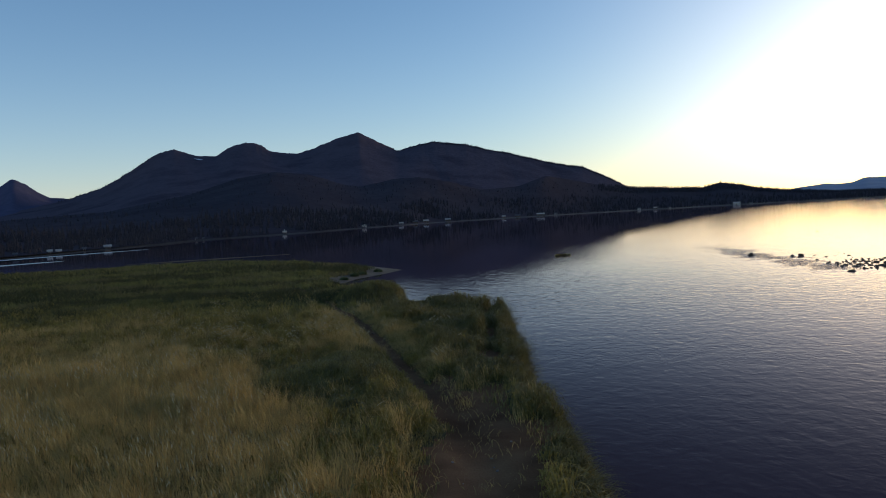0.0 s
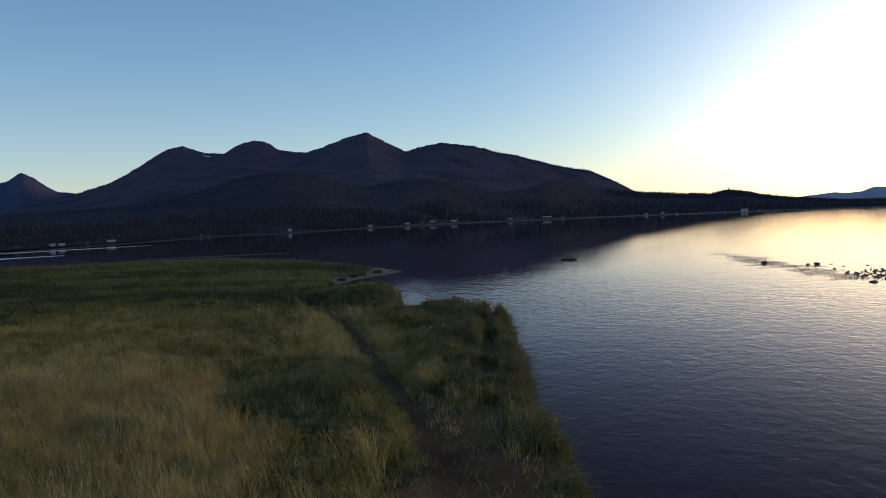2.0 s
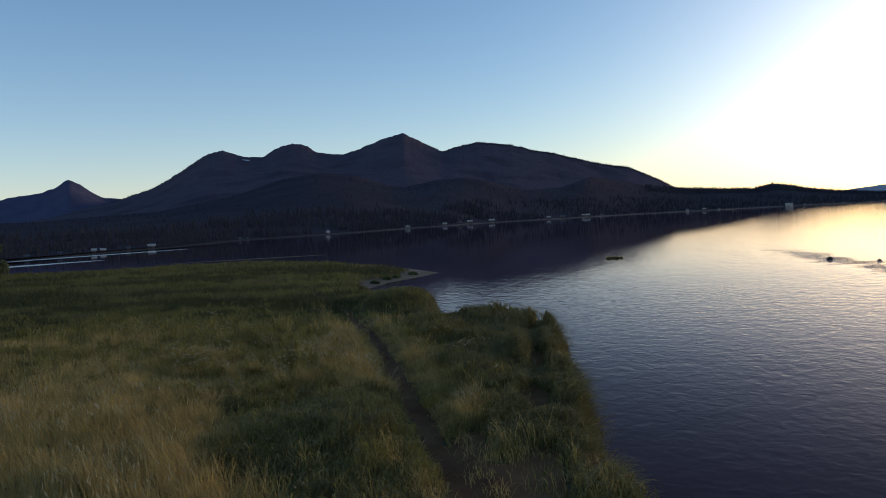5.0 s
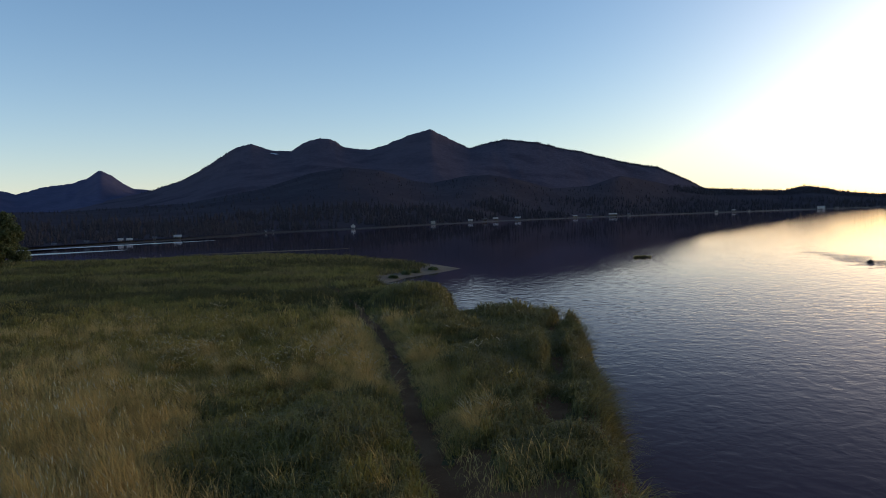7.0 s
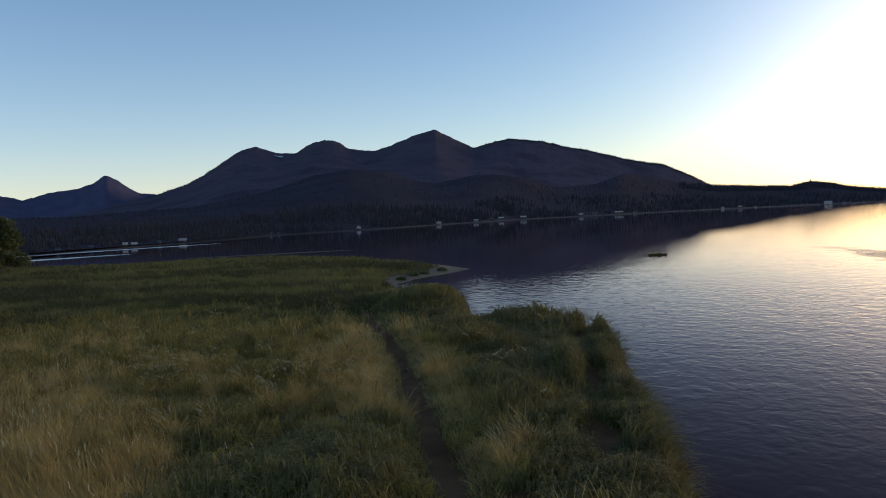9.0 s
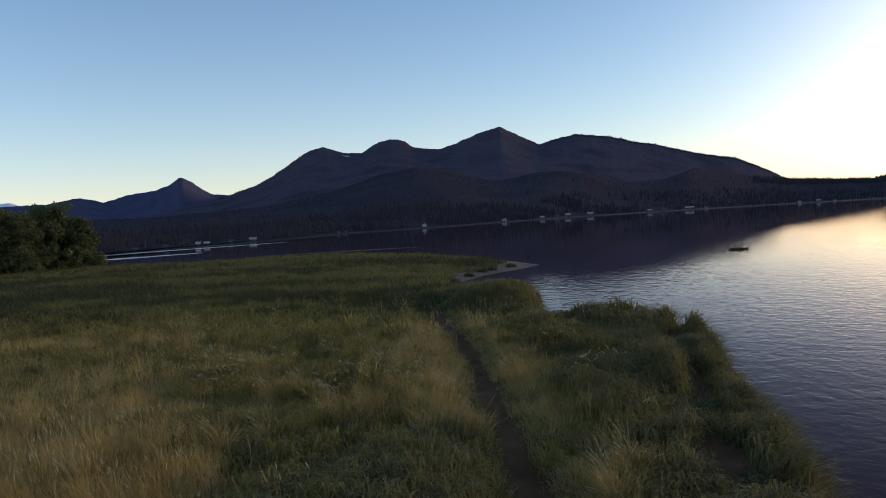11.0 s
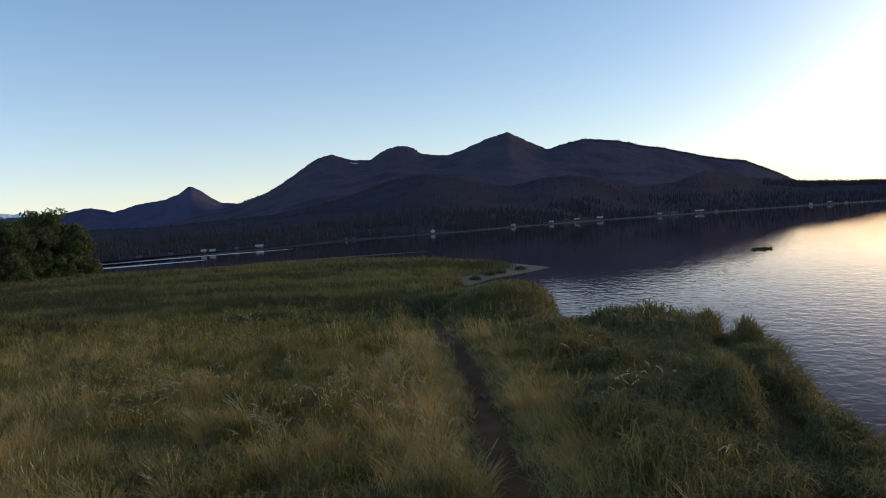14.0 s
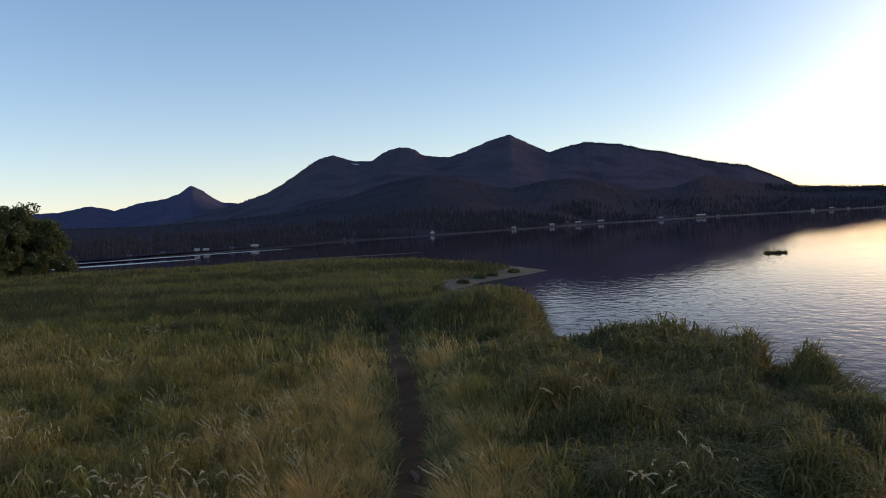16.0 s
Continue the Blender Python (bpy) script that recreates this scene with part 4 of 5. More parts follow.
LUSH = ((-3.5, 17.2, 1.4, 2.5), (-2.3, 14.3, 0.8, 1.1), (-7.6, 25.2, 1.3, 1.5), (-7.5, 27.9, 1.0, 0.8), (-9.4, 24.7, 0.8, 0.6), (-4.6, 18.6, 0.9, 1.2))


def straw_share(x, y):
    p = 0.0
    for cx, cy, rx, ry, k in STRAW:
        q = np.hypot((x - cx) / rx, (y - cy) / ry) + 0.7 * (fbm(x, y, 0.6, 64) - 0.5)
        p = np.maximum(p, k * smooth((1.25 - q) / 0.6))
    return p


def dryness(x, y):
    p = np.interp(y, [17, 20], [0.12, 0.12]) + 0.24 * smooth((fbm(x, y, 0.8, 65, 3) - 0.42) / 0.25) * smooth((y - 18) / 2) * smooth((33 - y) / 5)
    for cx, cy, r, k in DRY_STANDS:
        q = np.hypot(x - cx, y - cy) / r + 0.7 * (fbm(x, y, 1.3, 61) - 0.5)
        p = np.maximum(p, k * smooth((1.25 - q) / 0.55))
    # greener farther on
    p = p * np.interp(y, [18, 21, 27, 31], [1.0, 0.85, 0.75, 0.35])
    for cx, cy, rx, ry in LUSH:
        q = np.hypot((x - cx) / rx, (y - cy) / ry) + 0.6 * (fbm(x, y, 0.9, 62) - 0.5)
        p = p * (1 - 0.92 * smooth((1.2 - q) / 0.4))
    left = x < np.interp(y, TRAIL[:, 1], TRAIL[:, 0])
    p = np.maximum(p, np.where(left, 0.80, 0.85) * smooth((np.where(left, 1.4, 1.0) - line_distance(x, y, TRAIL) + 1.0 * (fbm(x, y, 0.8, 63) - 0.5)) / 0.6) * smooth((y - 18.5) / 2.5))
    return np.maximum(p, straw_share(x, y))


def sedge_share(x, y):
    """The tall arching sedge: along the bank, in the bay by the path's end, and in the lush hollows."""
    d = land_distance(x, y)
    edge = smooth((2.6 - d + 1.2 * (fbm(x, y, 1.6, 71) - 0.5)) / 1.4) * (y < 46) * smooth((y - 12) / 6)
    edge = np.maximum(edge, smooth((0.9 - d) / 0.4) * (y < 46))
    tx = np.interp(y, TRAIL[:, 1], TRAIL[:, 0])
    edge = np.maximum(edge, 0.93 * smooth((x - tx - 0.85 - 0.8 * (fbm(x, y, 0.9, 74) - 0.5)) / 0.6) * smooth((y - 18.5) / 3) * (y < 33))
    for cx, cy, rx, ry in LUSH[:2]:
        edge = np.maximum(edge, 0.8 * smooth((1.2 - np.hypot((x - cx) / rx, (y - cy) / ry) - 1.1 * (fbm(x, y, 0.9, 62) - 0.5)) / 0.6))
    bay = smooth((1.2 - np.hypot((x + 4.8) / 1.9, (y - 35.6) / 3.1)) / 0.25)
    return np.maximum(edge, bay) * (1 - 0.85 * smooth((0.75 - line_distance(x, y, TRAIL)) / 0.4)) * (1 - 0.85 * straw_share(x, y))


def sedge_height(x, y):
    h = 0.25 + 0.22 * smooth((fbm(x, y, 1.6, 72, 2) - 0.28) / 0.40)
    h = h - 0.06 * smooth((1.12 - np.hypot((x + 4.8) / 1.9, (y - 35.6) / 3.2)) / 0.3)
    for cx, cy, r, k in ((0.25, 29.35, 0.32, 0.09), (0.80, 27.7, 0.32, 0.05), (-0.4, 30.8, 0.9, 0.06), (0.8, 24.0, 0.6, 0.06), (0.95, 20.6, 0.5, 0.06), (1.1, 16.2, 0.5, 0.15), (-1.6, 30.6, 0.8, 0.05)):
        h = h + k * smooth(1.3 - np.hypot(x - cx, y - cy) / r)
    # low in the side track, and lower on the rim beyond it
    h = h * (1 - 0.16 * smooth((x - 0.45) / 0.3) * smooth((y - 18) / 2) * smooth((27 - y) / 0.8))
    return h * (1 - 0.72 * smooth(1.7 - (line_distance(x, y, TRENCH) + 0.16 * (fbm(x, y, 0.7, 73) - 0.5)) / 0.16))


def tussocks(x, y, cell, seed):
    """For each place the nearest of many unevenly set tussocks: the distance from its middle in cells, the bearing away from it, and a number of its own."""
    ix, iy = np.floor(x / cell), np.floor(y / cell)
    best, bearing, own = np.full(len(x), 9.0), np.zeros(len(x)), np.zeros(len(x))
    for ox in (-1, 0, 1):
        for oy in (-1, 0, 1):
            jx, jy = ix + ox, iy + oy
            cx = (jx + 0.1 + 0.8 * vnoise(jx, jy, 1.0, seed)) * cell
            cy = (jy + 0.1 + 0.8 * vnoise(jx, jy, 1.0, seed + 1)) * cell
            q = np.hypot(x - cx, y - cy) / cell
            nearer = q < best
            best = np.where(nearer, q, best)
            bearing = np.where(nearer, np.arctan2(y - cy, x - cx), bearing)
            own = np.where(nearer, vnoise(jx, jy, 1.0, seed + 2), own)
    return best, bearing, own


ZONES = (  # x0, x1, y0, y1, blades per square metre, width
    (-9, 2.2, 7.5, 13, 1150, 0.0098), (-12, 2.2, 13, 19.5, 1300, 0.0088), (-9, 2.2, 19.5, 28, 1950, 0.0063), (-17, -9, 19.5, 28, 900, 0.010), (-24, 2.2, 28, 41, 420, 0.015))
sx, sy, sw = [], [], []
for x0, x1, y0, y1, dens, w in ZONES:
    ax, ay = scatter(x0, x1, y0, y1, dens)
    sx.append(ax), sy.append(ay), sw.append(np.full(len(ax), w))
sx, sy, sw = np.concatenate(sx), np.concatenate(sy), np.concatenate(sw)
d = land_distance(sx, sy)
worn = bare(sx, sy)
keep = (d > 0.03) & (rng.random(len(sx)) > worn * 1.05) & (rng.random(len(sx)) < 0.45 + 0.9 * fbm(sx, sy, 0.28, 80, 2))
keep &= sx > -0.72 * (sy + 2) - 3.0
# small and large tussocks, blades spilling outwards from each
q1, away1, own1 = tussocks(sx + 0.10 * vnoise(sx, sy, 0.2, 111), sy, 0.38, 121)
q2, away2, own2 = tussocks(sx + 0.25 * vnoise(sx, sy, 0.5, 112), sy, 0.85, 131)
keep &= rng.random(len(sx)) < 1.2 - 0.75 * np.minimum(q1, 1)
sx, sy, sw, d, worn, q1, away1, own1, q2, away2, own2 = (v[keep] for v in (sx, sy, sw, d, worn, q1, away1, own1, q2, away2, own2))
sz = ground_z(sx, sy)
u = rng.random(len(sx))
sedge = u < sedge_share(sx, sy)
lush_at = smooth((1.15 - np.hypot((sx + 4.75) / 1.85, (sy - 35.4) / 3.2)) / 0.12)
for cx, cy, rx, ry in LUSH[:2]:
    lush_at = np.maximum(lush_at, 0.75 * smooth((1.2 - np.hypot((sx - cx) / rx, (sy - cy) / ry) - 1.1 * (fbm(sx, sy, 0.9, 62) - 0.5)) / 0.6))
lush = sedge & (rng.random(len(sx)) < lush_at)
sedge &= ~lush
# most tussocks are either tan or green as a whole
tan_at, one = dryness(sx, sy), np.modf(own1 * 7.31 + own2 * 3.17)[0]
dry = ~sedge & ~lush & np.where(rng.random(len(sx)) < 0.72, one < tan_at, rng.random(len(sx)) < tan_at)
green = ~sedge & ~dry & ~lush
# the meadow passes by degrees into the marsh
fading = rng.random(len(sx)) < smooth((sy - 27.5) / 13 + 0.5 * (fbm(sx, sy, 3.0, 66) - 0.5))
dry &= ~fading
green &= ~fading
lull = 6.283 * fbm(sx, sy, 3.5, 90, 2)
trodden_by = smooth((0.75 - line_distance(sx, sy, TRAIL)) / 0.4)
low_by = (1 - 0.55 * smooth(worn / 0.5)) * (1 - 0.35 * trodden_by)

near = (sy > 19.5) & (sy < 28) & (sx > -9)
for close, rows in ((True, 2), (False, 1)):
    k = dry & (near == close)
    n = k.sum()
    flat = np.maximum(trodden_by[k], straw_share(sx[k], sy[k]) * 0.2)
    blades("dry_grass", sx[k], sy[k], sz[k], (0.20 + 0.50 * fbm(sx[k], sy[k], 0.5, 91, 2)) * np.interp(sy[k], [17, 21], [1.1, 0.8]) * rng.uniform(0.45, 1.2, n) * (0.6 + 0.7 * own1[k]) * (1.15 - 0.45 * np.minimum(q1[k], 1)) * (1 - 0.15 * flat) * low_by[k], sw[k] * 0.8, np.where(rng.random(n) < np.interp(sy[k], [16, 20], [0.3, 0.6]), away1[k], 3.0 + 0.6 * (lull[k] - 3.14)) + rng.normal(0, 0.9, n),
           np.minimum(0.98, np.interp(sy[k], [17, 20], [0.30, 0.36]) + 0.60 * rng.random(n) ** 1.4 + 0.4 * flat), M_DRY, "tall tan dry meadow grass swept by the wind", rows)
    k = green & (near == close)
    n = k.sum()
    hump = 0.40 + 0.85 * own1[k] * (1.05 - 0.7 * np.minimum(q1[k], 1)) + 0.45 * own2[k]
    high = (0.13 + 0.17 * smooth((fbm(sx[k], sy[k], 0.5, 92, 2) - 0.28) / 0.42)) * hump * rng.uniform(0.6, 1.4, n) * low_by[k]
    broad = rng.random(n) < 0.5
    for leafy in (True, False):
        b = np.where(k)[0][broad == leafy]
        m = len(b)
        if leafy:
            reeds("meadow_herbs", sx[b], sy[b], sz[b], high[broad] * 0.8, sw[b] * rng.uniform(1.2, 2.4, m), away1[b] + rng.normal(0, 1.0, m), rng.uniform(0.3, 1.0, m), M_HERB, "broad green leaves among the meadow grass")
        else:
            blades("green_grass", sx[b], sy[b], sz[b], high[~broad], sw[b], away1[b] + rng.normal(0, 1.0, m), 0.22 + 0.60 * rng.random(m), M_GREEN, "green meadow grass with yellowing blades", rows, 0.6)
    k = sedge & (near == close)
    n = k.sum()
    crest = (0.62 + 0.62 * own1[k] * (1 - 0.8 * np.minimum(q1[k], 1))) * (0.78 + 0.55 * own2[k] * (1 - 0.6 * np.minimum(q2[k], 1)))
    toward = np.where(rng.random(n) < 0.55, away1[k], away2[k]) + rng.normal(0, 0.9, n)
    reeds("bank_sedge", sx[k], sy[k], sz[k], np.maximum(0.12, 0.82 * sedge_height(sx[k], sy[k]) * crest) * rng.uniform(0.55, 1.12, n) * low_by[k] * (0.78 + 0.22 * smooth((d[k] - 0.15) / 0.5)), sw[k] * rng.uniform(1.0, 2.1, n), toward,
          rng.uniform(0.45, 1.0, n), M_SEDGE, "lush tousled green sedge along the river bank")
k = lush
n = k.sum()
reeds("lush_sedge", sx[k], sy[k], sz[k], np.maximum(0.14, 0.85 * sedge_height(sx[k], sy[k])) * (0.7 + 0.5 * own1[k]) * rng.uniform(0.55, 1.12, n), sw[k] * rng.uniform(0.9, 1.7, n), away2[k] + rng.normal(0, 0.9, n), rng.uniform(0.3, 0.9, n), M_LUSH, "dense dark green sedge in lush stands")

# the rest of the meadow, beside and behind
for x0, x1, y0, y1, dens, w in ((-28, 2.6, -10, 7.5, 130, 0.036), (-28, -3, 7.5, 28, 130, 0.036), (-60, -28, -10, 25, 28, 0.075)):
    ax, ay = scatter(x0, x1, y0, y1, dens)
    ragged = 3.0 * fbm(ax, ay, 1.6, 89, 3)
    inner = (ay > 7.5 + ragged) & (ax > -0.72 * (ay + 2) - 3.0) & (ax > ragged + np.where(ay < 13, -9, np.where(ay < 19.5, -12, -17)))
    keep = (land_distance(ax, ay) > 0.1) & ~inner & (rng.random(len(ax)) > bare(ax, ay)) & (rng.random(len(ax)) < 0.5 + fbm(ax, ay, 1.0, 85, 2))
    ax, ay = ax[keep], ay[keep]
    tan = rng.random(len(ax)) < np.maximum(dryness(ax, ay), 0.9 * smooth((fbm(ax, ay, 5.0, 86, 3) - 0.30) / 0.2) * smooth((2.5 - ax) / 4))
    for k, mat, name, label in ((tan, M_DRY, "dry_grass", "tall tan dry meadow grass swept by the wind"), (~tan, M_GREEN, "green_grass", "green meadow grass with yellowing blades")):
        n = k.sum()
        blades(name, ax[k], ay[k], ground_z(ax[k], ay[k]), (0.16 + 0.42 * fbm(ax[k], ay[k], 0.9, 88, 2)) * rng.uniform(0.6, 1.2, n), np.full(n, w), rng.uniform(0, 6.28, n), 0.2 + 0.6 * rng.random(n), mat, label, 1)

# sedge that hangs over the edge and hides the cut bank
along = np.cumsum(np.r_[0, np.hypot(*np.diff(SHORE[1:22], axis=0).T)])
s = rng.uniform(0, along[-1], 36000)
ex, ey = np.interp(s, along, SHORE[1:22, 0]), np.interp(s, along, SHORE[1:22, 1])
ok = (ey > 4) & (line_distance(ex, ey, TRENCH) > 0.3) & (rng.random(len(ex)) < 0.15 + 0.85 * smooth((fbm(ex, ey, 0.9, 95, 2) - 0.32) / 0.25))
ex, ey = ex[ok], ey[ok]
off = rng.uniform(0.08, 0.6, len(ex))
side = np.where(ey > 31.2, 1.2, 0.0)
ex, ey = ex - off * np.cos(side), ey - off * np.sin(side)
ez = np.maximum(0.02, ground_z(ex, ey))
blades("overhanging_sedge", ex, ey, ez, rng.uniform(0.24, 0.52, len(ex)) * (0.35 + 1.1 * smooth((fbm(ex, ey, 0.6, 96, 2) - 0.25) / 0.45)), rng.uniform(0.008, 0.018, len(ex)), side + rng.normal(0, 0.9, len(ex)),
       0.55 + 0.40 * rng.random(len(ex)), M_SEDGE, "long sedge drooping over the cut bank", 2, 0.9)

# trampled straw on the landing and along the trail
for x0, x1, y0, y1, dens in ((-1.6, 1.3, 7.5, 15, 35), (-6.2, 0.4, 14, 33, 420)):
    tx, ty = scatter(x0, x1, y0, y1, dens)
    keep = rng.random(len(tx)) < smooth((fbm(tx, ty, 0.6, 87, 3) - 0.35) / 0.25)
    keep &= (bare(tx, ty) > 0.3) if y0 < 10 else (np.abs(line_distance(tx, ty, TRAIL) - 0.40) < 0.28 * rng.random(len(tx)))
    tx, ty = tx[keep], ty[keep]
    m = len(tx)
    blades("straw", tx, ty, ground_z(tx, ty) + 0.02, rng.uniform(0.06, 0.22, m), np.full(m, 0.008), rng.uniform(0, 6.28, m), 0.8 + 0.17 * rng.random(m), M_DRY, "trampled straw on bare soil")

# the wide marsh beyond
for x0, x1, y0, y1, dens, w, tall in ((-56, -4, 41, 66, 85, 0.035, 0.34), (-24, -3, 27, 41, 400, 0.016, 0.30), (-100, -8, 66, 112, 34, 0.075, 0.34), (-60, -14, 25, 41, 110, 0.03, 0.32)):
    ax, ay = scatter(x0, x1, y0, y1, dens)
    dd = land_distance(ax, ay)
    sand = np.interp(ay, [40, 52, 60, 64.5, 130], [0.2, 0.7, 1.5, 2.4, 0.7]) * (0.5 + vnoise(ax, ay, 2.5, 97))
    keep = (dd > sand) & (rng.random(len(ax)) < 0.25 + 1.3 * fbm(ax, ay, 3.0, 98, 3)) & (rng.random(len(ax)) > bare(ax, ay)) & (ax > -1.05 * (ay - 12) - 14) & ((ay > 41) | (ax < -0.72 * (ay + 2) - 3.0) | (ax < -24))
    if y1 == 41 and x0 == -24:
        keep = (dd > 0.3) & (rng.random(len(ax)) < smooth((ay - 27.5) / 13 + 0.5 * (fbm(ax, ay, 3.0, 66) - 0.5))) & (ax > -0.72 * (ay + 2) - 3.0) & (rng.random(len(ax)) > bare(ax, ay)) & (rng.random(len(ax)) > 0.8 * straw_share(ax, ay))
    keep &= np.hypot((ax + 4.8) / 2.0, (ay - 35.6) / 3.4) > 1
    ax, ay = ax[keep], ay[keep]
    m = len(ax)
    qm, away_m, own_m = tussocks(ax + 1.2 * vnoise(ax, ay, 1.5, 113), ay, 1.5, 141)
    high = tall * (0.30 + 1.0 * own_m * (1 - 0.8 * np.minimum(qm, 1)) + 0.7 * fbm(ax, ay, 3.2, 99, 3)) * rng.uniform(0.6, 1.3, m)
    away_m = away_m + rng.normal(0, 0.9, m)
    # darker sedge in long uneven drifts, fewer towards the far rim
    dark = rng.random(m) < 0.85 * smooth((fbm(ax * 0.6, ay, 3.6, 150, 3) + 0.12 * (own_m - 0.5) - 0.47) / 0.10) * (1 - 0.8 * smooth((ay - 62) / 20))
    for k, name, mat, label in ((~dark, "marsh_grass", M_FARGRASS, "low green salt-marsh grass with yellow patches"), (dark, "marsh_sedge", M_DARKSEDGE, "dark green sedge in drifts on the salt marsh")):
        blades(name, ax[k], ay[k], ground_z(ax[k], ay[k]), high[k] * (1.15 if mat is M_DARKSEDGE else 1.0), np.full(k.sum(), w), away_m[k], 0.35 + 0.5 * rng.random(k.sum()), mat, label, rows=1)

# pale seed heads standing over the dry grass
px, py = scatter(-13, 1.5, 7, 30, 80)
keep = (land_distance(px, py) > 0.6) & (px < np.where(py > 12, -4, -2)) & (bare(px, py) < 0.2) & (rng.random(len(px)) < np.interp(py, [17, 20], [1.0, 0.14])) & (rng.random(len(px)) < dryness(px, py) * smooth((fbm(px, py, 1.2, 101) - 0.40) / 0.2)) & (px > -0.72 * (py + 2) - 3.0)
px, py = px[keep], py[keep]
m = len(px)
blades("seed_heads", px + 0.05, py, ground_z(px, py) + rng.uniform(0.40, 0.55, m), rng.uniform(0.04, 0.09, m), np.full(m, 0.010), 2.6 + rng.normal(0, 0.7, m), 0.5 + 0.4 * rng.random(m), M_PLUME, "pale nodding grass seed heads")
blades("seed_stalks", px + 0.05, py, ground_z(px, py), rng.uniform(0.46, 0.62, m), np.full(m, 0.006), 2.6 + rng.normal(0, 0.7, m), 0.08 + 0.1 * rng.random(m), M_DRY, "thin dry stalks under the seed heads")


# ---- single plants with pale plumes, standing out of the grass ----
def plume_plant(seed, tall, heads):
    """A clump of thin stems, each with a nodding feathery plume of small spikelets."""
    r = random.Random(seed)
    base = tagged(new("plume_plant"), "tall stems with drooping whitish plumes among the sedge", "wild plant", group="plumed plants")
    for _ in range(heads):
        a, lean, h = r.uniform(0, 6.28), r.uniform(0.05, 0.20), tall * r.uniform(0.65, 1.1)
        top = (lean * math.cos(a), lean * math.sin(a), h)
        bm = bmesh.new()
        tube(bm, [(0.02 * math.cos(a), 0.02 * math.sin(a), -0.03), (top[0] * 0.4, top[1] * 0.4, h * 0.6), top], [0.003, 0.0025, 0.0015], 4)
        part("stem", bm, M_GREEN, base)
        bm = bmesh.new()
        b, size, nod = a + r.uniform(-1.2, 1.2), r.uniform(0.07, 0.13), r.uniform(0.3, 1.0)
        for j in range(26):
            s = j / 25
            c = Vector(top) + Vector((math.cos(b) * s * size * 0.8, math.sin(b) * s * size * 0.8, size * (0.8 * s * (1 - nod * s) - 0.1)))
            along_it = Vector((math.cos(b) * 0.8, math.sin(b) * 0.8, 0.8 - 1.6 * nod * s)).normalized()
            e = (along_it + 0.55 * Vector((r.uniform(-1, 1), r.uniform(-1, 1), r.uniform(-1, 0.6)))).normalized() * r.uniform(0.014, 0.030) * (1.1 - 0.5 * abs(s - 0.4))
            w = e.orthogonal().normalized() * 0.0026
            bm.faces.new([bm.verts.new(c + q) for q in (-w, e * 0.5 - w * 1.3, e, e * 0.5 + w * 1.3, w)])
        part("plume", bm, M_PLUME, base, "whitish drooping plume")
    return base


PLANTS = ((-1.44, 22.3, 7), (-1.3, 22.6, 5), (-0.92, 23.0, 3), (-1.95, 25.4, 4), (-1.1, 23.3, 3), (-2.1, 25.0, 3), (-7.1, 23.1, 5), (-6.7, 22.6, 4), (-2.55, 13.6, 4), (-1.9, 12.9, 3), (-5.1, 23.4, 5), (-8.9, 23.2, 5), (-8.6, 22.5, 4), (-3.0, 28.6, 2), (-10.2, 24.9, 4), (-0.6, 19.9, 2))
CLUSTERS = ((-4.84, 24.1), (-4.4, 22.4), (-3.6, 21.1), (-5.3, 22.5), (-5.34, 20.5), (-8.0, 23.6), (-7.5, 22.1), (-10.7, 25.4), (-9.3, 27.4), (-11.9, 28.0), (-10.8, 30.9), (-8.9, 23.9), (-6.9, 21.0), (-7.7, 22.8))
PLANTS += tuple((cx + rng.normal(0, 0.24), cy + rng.normal(0, 0.3), h) for cx, cy in CLUSTERS for h in (7, 5, 6, 4))
made = {}
for x, y, heads in PLANTS:
    z = float(ground_z(np.array([x]), np.array([y]))[0])
    if heads not in made:
        made[heads] = plume_plant(heads, 0.52, heads)
        made[heads].matrix_world = pose(x, y, z)
    else:
        copy_thing(made[heads], pose(x, y, z, 0, 0, rng.uniform(0, 360)))


